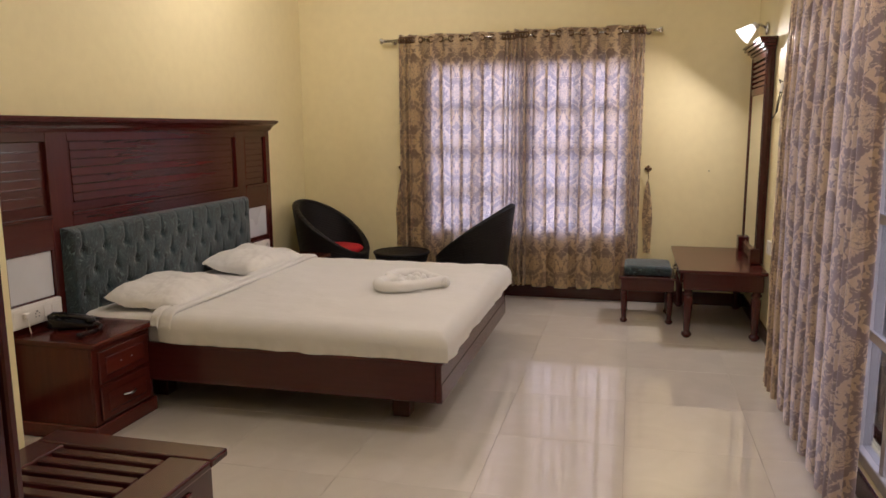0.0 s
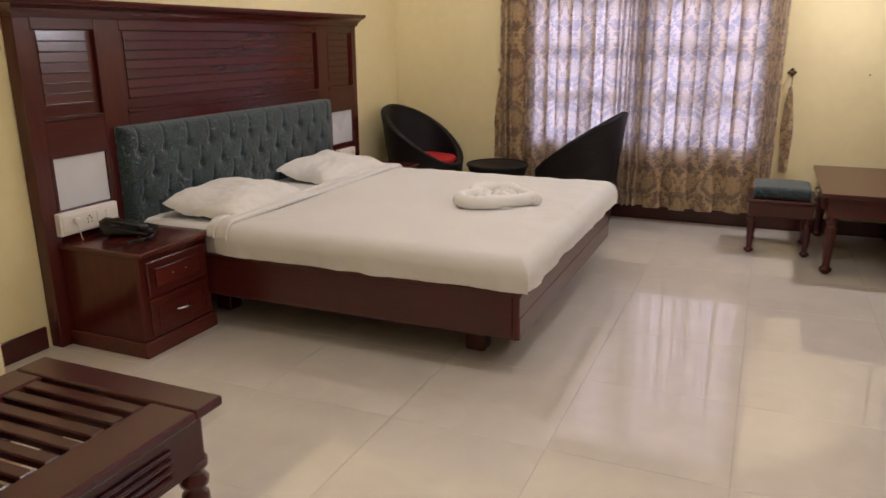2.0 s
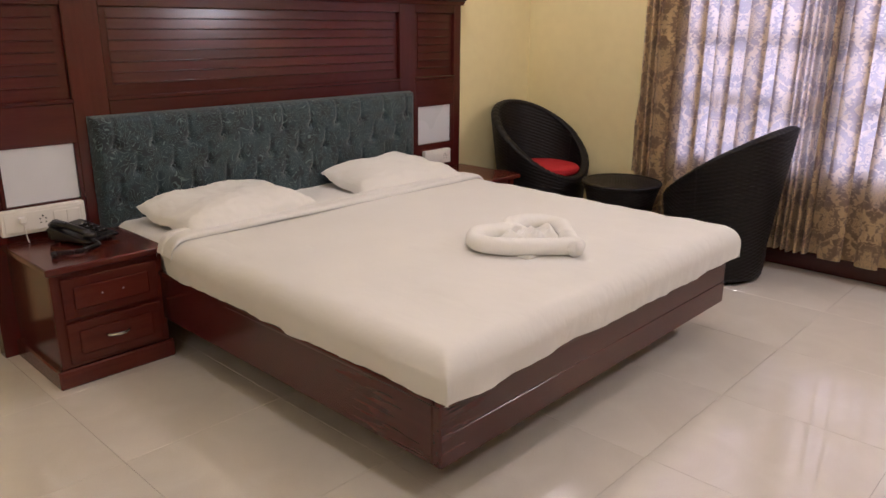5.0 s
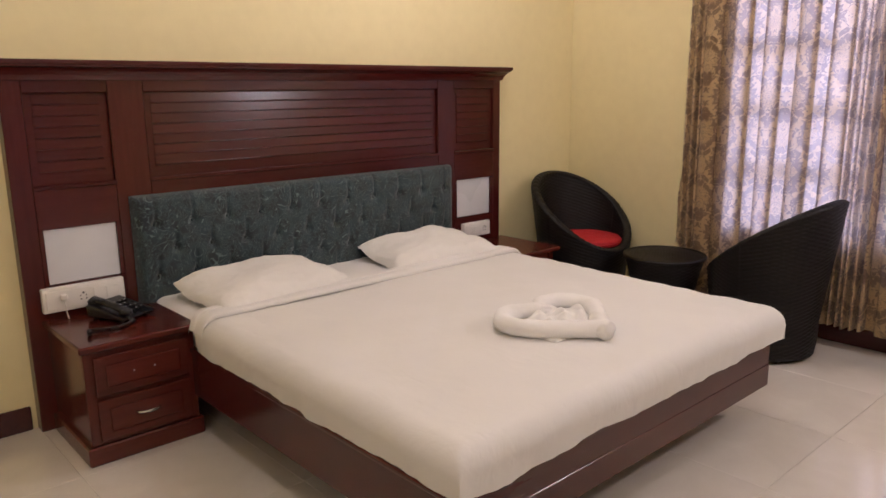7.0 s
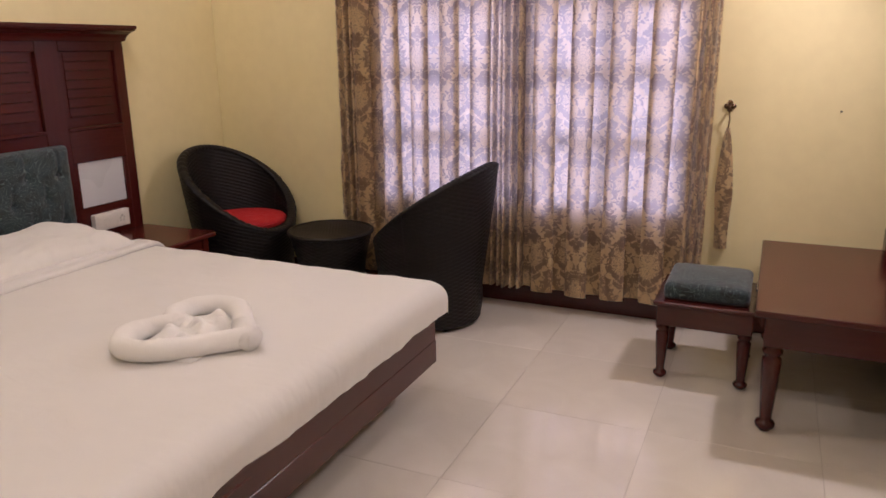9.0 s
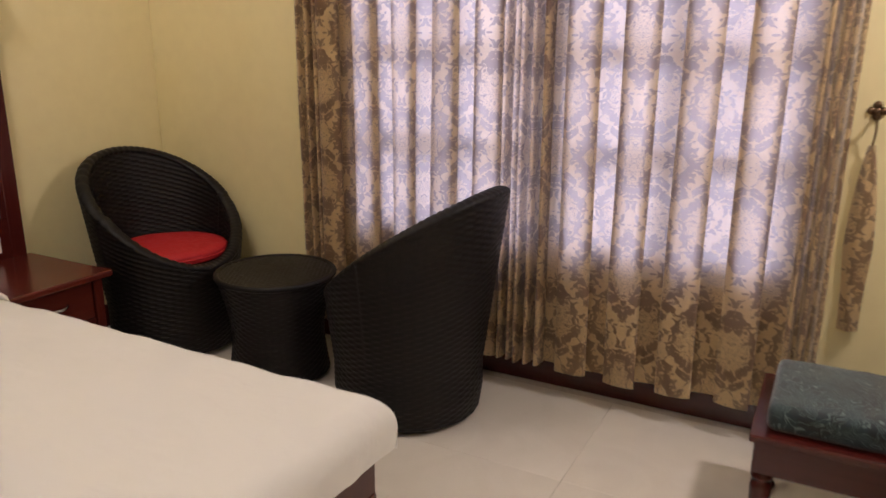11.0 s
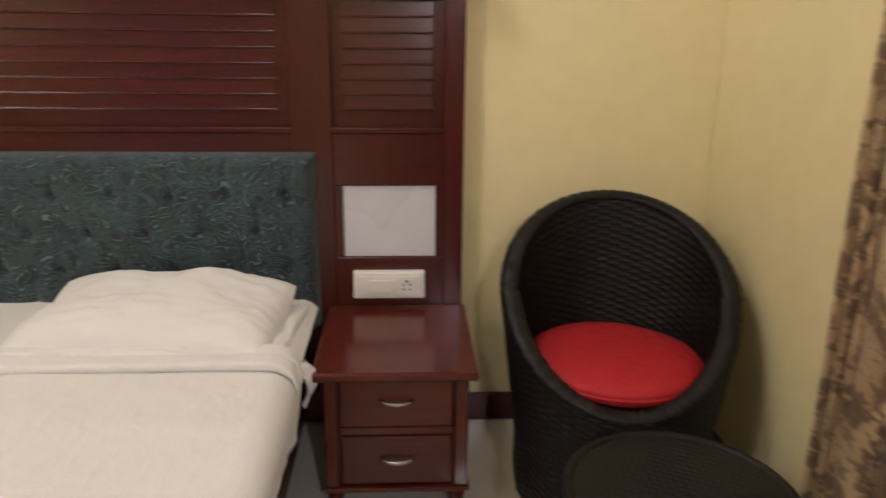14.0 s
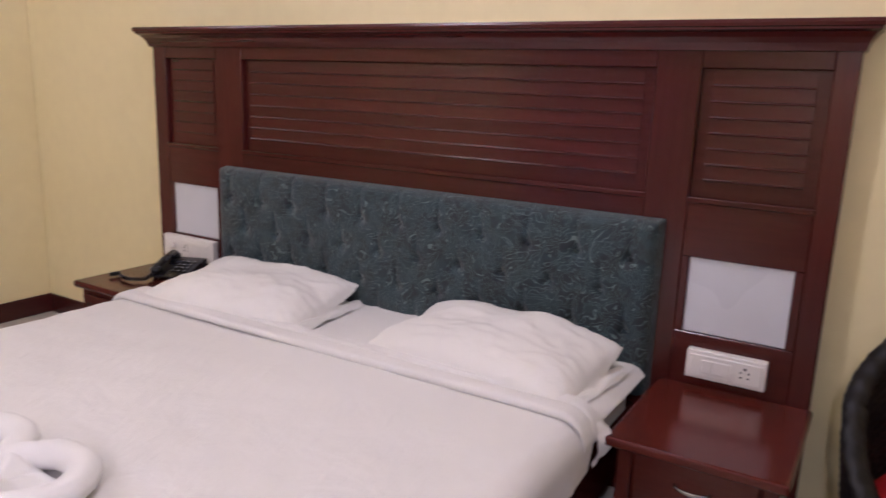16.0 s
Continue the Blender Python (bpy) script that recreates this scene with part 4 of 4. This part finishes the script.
for x in (2.812, 3.138):
    for y in (7.595, 7.925):
        turned_leg(x, y, 0.26, 0.029, stool, wood_z)
cu = thing("stool_cushion", (2.975, 7.76, 0.355), "teal scroll-patterned box cushion on the stool", "cushion")
b = boxed(2.805, 3.145, 7.585, 7.935, 0.3555, 0.428, 0.022, 3)
bmesh.ops.subdivide_edges(b, edges=[e for e in b.edges if e.calc_length() > 0.1], cuts=8, use_grid_fill=True)
for v in b.verts:
    if v.co.z > 0.42:
        v.co.z += 0.012 * math.cos((v.co.x - 2.975) * 8) * math.cos((v.co.y - 7.76) * 8) + 0.003 * wob(v.co.x * 20, v.co.y * 20)
part("pad", b, teal, cu, smooth=True)


def dressing_mirror():
    MX, y0, y1, z0, z1 = 3.748, 7.50, 8.19, 0.488, 2.0
    root = thing("dressing_mirror", (3.70, 7.845, 0.488), "tall mahogany-framed mirror standing on the dressing table", "mirror")
    f = MX - 0.055
    part("backing_board", boxed(MX - 0.022, MX - 0.001, y0 + 0.01, y1 - 0.01, z0 + 0.002, z1 - 0.03, 0.002), wood_z, root)
    for a, b_ in ((y0, y0 + 0.075), (y1 - 0.075, y1)):
        part("stile", boxed(f, MX - 0.0225, a, b_, z0 + 0.09, z1 - 0.04, 0.006, 2), wood_z, root)
        part("foot_block", boxed(f - 0.035, MX - 0.0225, a - 0.012, b_ + 0.012, z0 + 0.001, z0 + 0.115, 0.007, 2), wood_z, root)
        part("bead", boxed(f - 0.004, f + 0.004, (a + b_) / 2 - 0.012, (a + b_) / 2 + 0.012, z0 + 0.12, z1 - 0.06, 0.005, 2), wood_z, root)
    part("glass", boxed(f + 0.005, f + 0.010, y0 + 0.075, y1 - 0.075, z0 + 0.10, z1 - 0.33, 0.001), mirror_mat, root, "silvered mirror glass")
    part("lower_rail", boxed(f, MX - 0.0225, y0 + 0.076, y1 - 0.076, z0 + 0.001, z0 + 0.10, 0.004), wood_y, root)
    for k in range(4):
        part("reed", boxed(f - 0.010, f + 0.002, y0 + 0.09, y1 - 0.09, z0 + 0.012 + k * 0.021, z0 + 0.026 + k * 0.021, 0.005, 2), wood_y, root)
    part("upper_rail", boxed(f, MX - 0.0225, y0 + 0.076, y1 - 0.076, z1 - 0.335, z1 - 0.28, 0.004), wood_y, root)
    part("louvre_back", boxed(MX - 0.032, MX - 0.0225, y0 + 0.076, y1 - 0.076, z1 - 0.28, z1 - 0.09, 0.002), dark_wood, root)
    for k in range(5):
        part("louvre_slat", boxed(f + 0.004, MX - 0.033, y0 + 0.08, y1 - 0.08, z1 - 0.272 + k * 0.036, z1 - 0.250 + k * 0.036, 0.005, 2), wood_y, root)
    part("head_rail", boxed(f, MX - 0.0225, y0 + 0.076, y1 - 0.076, z1 - 0.09, z1 - 0.04, 0.003), wood_y, root)
    for o, a, b_ in ((0.012, -0.045, -0.025), (0.032, -0.025, -0.004), (0.052, -0.004, 0.018), (0.062, 0.018, 0.036)):
        part("cornice_moulding", boxed(f - o, MX - 0.001, y0 - o * 0.8, y1 + o * 0.8, z1 + a, z1 + b_ - 0.0005, 0.005, 2), wood_y, root)


dressing_mirror()

wl = thing("wall_lamp", (3.70, 7.85, 2.1), "lit white glass wall lamp above the mirror", "wall lamp")
part("back_plate", lathe([(0.045, 0), (0.045, 0.012), (0.03, 0.02)], 3.728, 7.85, 24, None, "x", 2.13), chrome, wl, smooth=True)
part("arm", tube([(3.74, 7.85, 2.13), (3.69, 7.85, 2.16), (3.655, 7.85, 2.15)], 0.009, 10), chrome, wl, smooth=True)
part("lamp_holder", tube([(3.665, 7.85, 2.16), (3.635, 7.85, 2.135)], 0.026, 14), white_plastic, wl, smooth=True)
sp = [(0.026, 0.0), (0.034, 0.02), (0.042, 0.045), (0.049, 0.075), (0.060, 0.100)]
d = Vector((-0.76, 0, -0.65))
b = bmesh.new()
rings = []
for r, h in sp:
    c = Vector((3.645, 7.85, 2.145)) + d * h
    s, q = Vector((0, 1, 0)), d.cross(Vector((0, 1, 0))).normalized()
    rings.append([b.verts.new(c + s * (r * (1 + 0.08 * math.cos(8 * t) * (h / 0.115))) * math.cos(t) + q * r * (1 + 0.08 * math.cos(8 * t) * (h / 0.115)) * math.sin(t)) for t in (2 * math.pi * k / 48 for k in range(48))])
for p, q in zip(rings, rings[1:]):
    for k in range(48):
        b.faces.new((p[k], p[(k + 1) % 48], q[(k + 1) % 48], q[k]))
part("shade", b, glow_mat, wl, "fluted opal glass shade, lit", smooth=True)

sk = thing("wall_socket", (3.745, 7.275, 0.60), "small ivory wall switch beside the dressing table", "switch")
part("plate", boxed(3.732, 3.7495, 7.225, 7.325, 0.600, 0.690, 0.004, 2), white_plastic, sk)
part("rocker_switch", boxed(3.727, 3.7325, 7.262, 7.288, 0.622, 0.668, 0.002), white_plastic, sk)
wp = thing("wall_wire_box", (3.745, 7.13, 1.66), "small wall box with a loose dark wire", "junction box")
part("box", boxed(3.727, 3.7495, 7.11, 7.16, 1.655, 1.715, 0.004, 2), white_plastic, wp)
part("wire", tube([(3.735, 7.135, 1.72), (3.715, 7.15, 1.735), (3.735, 7.16, 1.70), (3.725, 7.20, 1.60), (3.73, 7.28, 1.53), (3.738, 7.42, 1.50), (3.742, 7.51, 1.495)], 0.0035, 6), grey_line, wp, smooth=True)
part("wire", tube([(3.735, 7.14, 1.655), (3.722, 7.16, 1.58), (3.728, 7.22, 1.54), (3.738, 7.36, 1.52), (3.742, 7.50, 1.497)], 0.003, 6), grey_line, wp, smooth=True)
nail = thing("wall_nail", (3.435, NY - 0.01, 1.096), "small dark nail in the cream wall", "nail")
part("nail", lathe([(0.002, -0.02), (0.002, -0.004), (0.005, -0.003), (0.005, 0.0)], 3.435, NY - 0.001, 8, None, "y", 1.096), grey_line, nail)


# ---------------------------------------------------------------- entry: luggage rack and wardrobe
def luggage_rack():
    x0, x1, y0, y1, zt = 1.215, 1.775, 3.115, 3.745, 0.575
    root = thing("luggage_rack", (1.5, 3.4, 0), "dark mahogany luggage rack with a slatted top and turned legs", "luggage rack")
    part("end_board", boxed(x0, x1, y1 - 0.085, y1, zt - 0.024, zt, 0.006, 2), dark_wood, root)
    part("end_board", boxed(x0, x1, y0, y0 + 0.06, zt - 0.024, zt, 0.006, 2), dark_wood, root)
    part("edge_board", boxed(x0, x0 + 0.10, y0 + 0.061, y1 - 0.086, zt - 0.024, zt, 0.006, 2), dark_wood, root)
    part("edge_board", boxed(x1 - 0.125, x1, y0 + 0.061, y1 - 0.086, zt - 0.024, zt, 0.006, 2), dark_wood, root)
    n = 9
    span = (y1 - 0.086) - (y0 + 0.061)
    pitch = span / n
    for k in range(n):
        a = y1 - 0.086 - k * pitch
        part("slat", boxed(x0 + 0.101, x1 - 0.126, a - pitch, a - 0.021, zt - 0.022, zt - 0.001, 0.003), dark_wood, root)
    for x in (x0 + 0.020, x1 - 0.045):
        part("side_apron", boxed(x, x + 0.020, y0 + 0.03, y1 - 0.045, zt - 0.155, zt - 0.0245, 0.003), dark_wood, root)
    for y in (y0 + 0.012, y1 - 0.045):
        part("end_apron", boxed(x0 + 0.041, x1 - 0.046, y, y + 0.02, zt - 0.155, zt - 0.0245, 0.003), dark_wood, root)
    for k in range(4):
        z = zt - 0.065 - k * 0.021
        part("reed", boxed(x1 - 0.0255, x1 - 0.017, y0 + 0.10, y1 - 0.15, z - 0.006, z + 0.006, 0.004, 2), dark_wood, root)
    for x in (x0 + 0.045, x1 - 0.052):
        for y in (y0 + 0.055, y1 - 0.060):
            turned_leg(x, y, zt - 0.14, 0.034, root, dark_wood)


luggage_rack()

wr = thing("wardrobe", (1.45, 2.3, 0), "dark mahogany wardrobe with framed doors beside the luggage rack", "wardrobe")
part("carcass", boxed(1.172, 1.70, 1.60, 3.085, 0.0, 2.15, 0.004), dark_wood, wr)
part("side_frame", boxed(1.172, 1.725, 3.0855, 3.105, 0.0, 2.15, 0.004), dark_wood, wr)
for k, (y0, y1) in enumerate(((1.62, 2.315), (2.325, 3.08))):
    dr = part("door", boxed(1.7005, 1.720, y0, y1, 0.08, 2.12, 0.004), dark_wood, wr)
    part("panel_moulding", boxed(1.7195, 1.730, y0 + 0.09, y1 - 0.09, 0.20, 2.0, 0.005, 2), dark_wood, dr)
    part("handle", tube([(1.72, y1 - 0.05 if k == 0 else y0 + 0.05, 1.0), (1.745, y1 - 0.05 if k == 0 else y0 + 0.05, 1.02), (1.745, y1 - 0.05 if k == 0 else y0 + 0.05, 1.10), (1.72, y1 - 0.05 if k == 0 else y0 + 0.05, 1.12)], 0.006, 8), chrome, dr, "chrome handle", smooth=True)

# ---------------------------------------------------------------- floor tiles, last
T = 0.585
shapes = {}
for i in range(-3, 6):
    for j in range(-9, 7):
        x0, x1 = 1.087 + (i - 1) * T, 1.087 + i * T
        y0, y1 = 4.74 + (j - 1) * T, 4.74 + j * T
        cx0, cx1, cy0, cy1 = max(x0, WX - 0.01), min(x1, EX + 0.01), max(y0, SY - 0.01), min(y1, NY + 0.01)
        if cx1 - cx0 < 0.01 or cy1 - cy0 < 0.01:
            continue
        key = (round(cx1 - cx0, 3), round(cy1 - cy0, 3))
        if key not in shapes:
            b = add_box(bmesh.new(), 0.0006, key[0] - 0.0006, 0.0006, key[1] - 0.0006, -0.010, 0.0, 0.0006)
            me = bpy.data.meshes.new("tile")
            b.to_mesh(me)
            b.free()
            me.materials.append(tile)
            shapes[key] = me
        t = new("tile", shapes[key])
        t.parent = floor
        t.location = (cx0, cy0, 0.0)
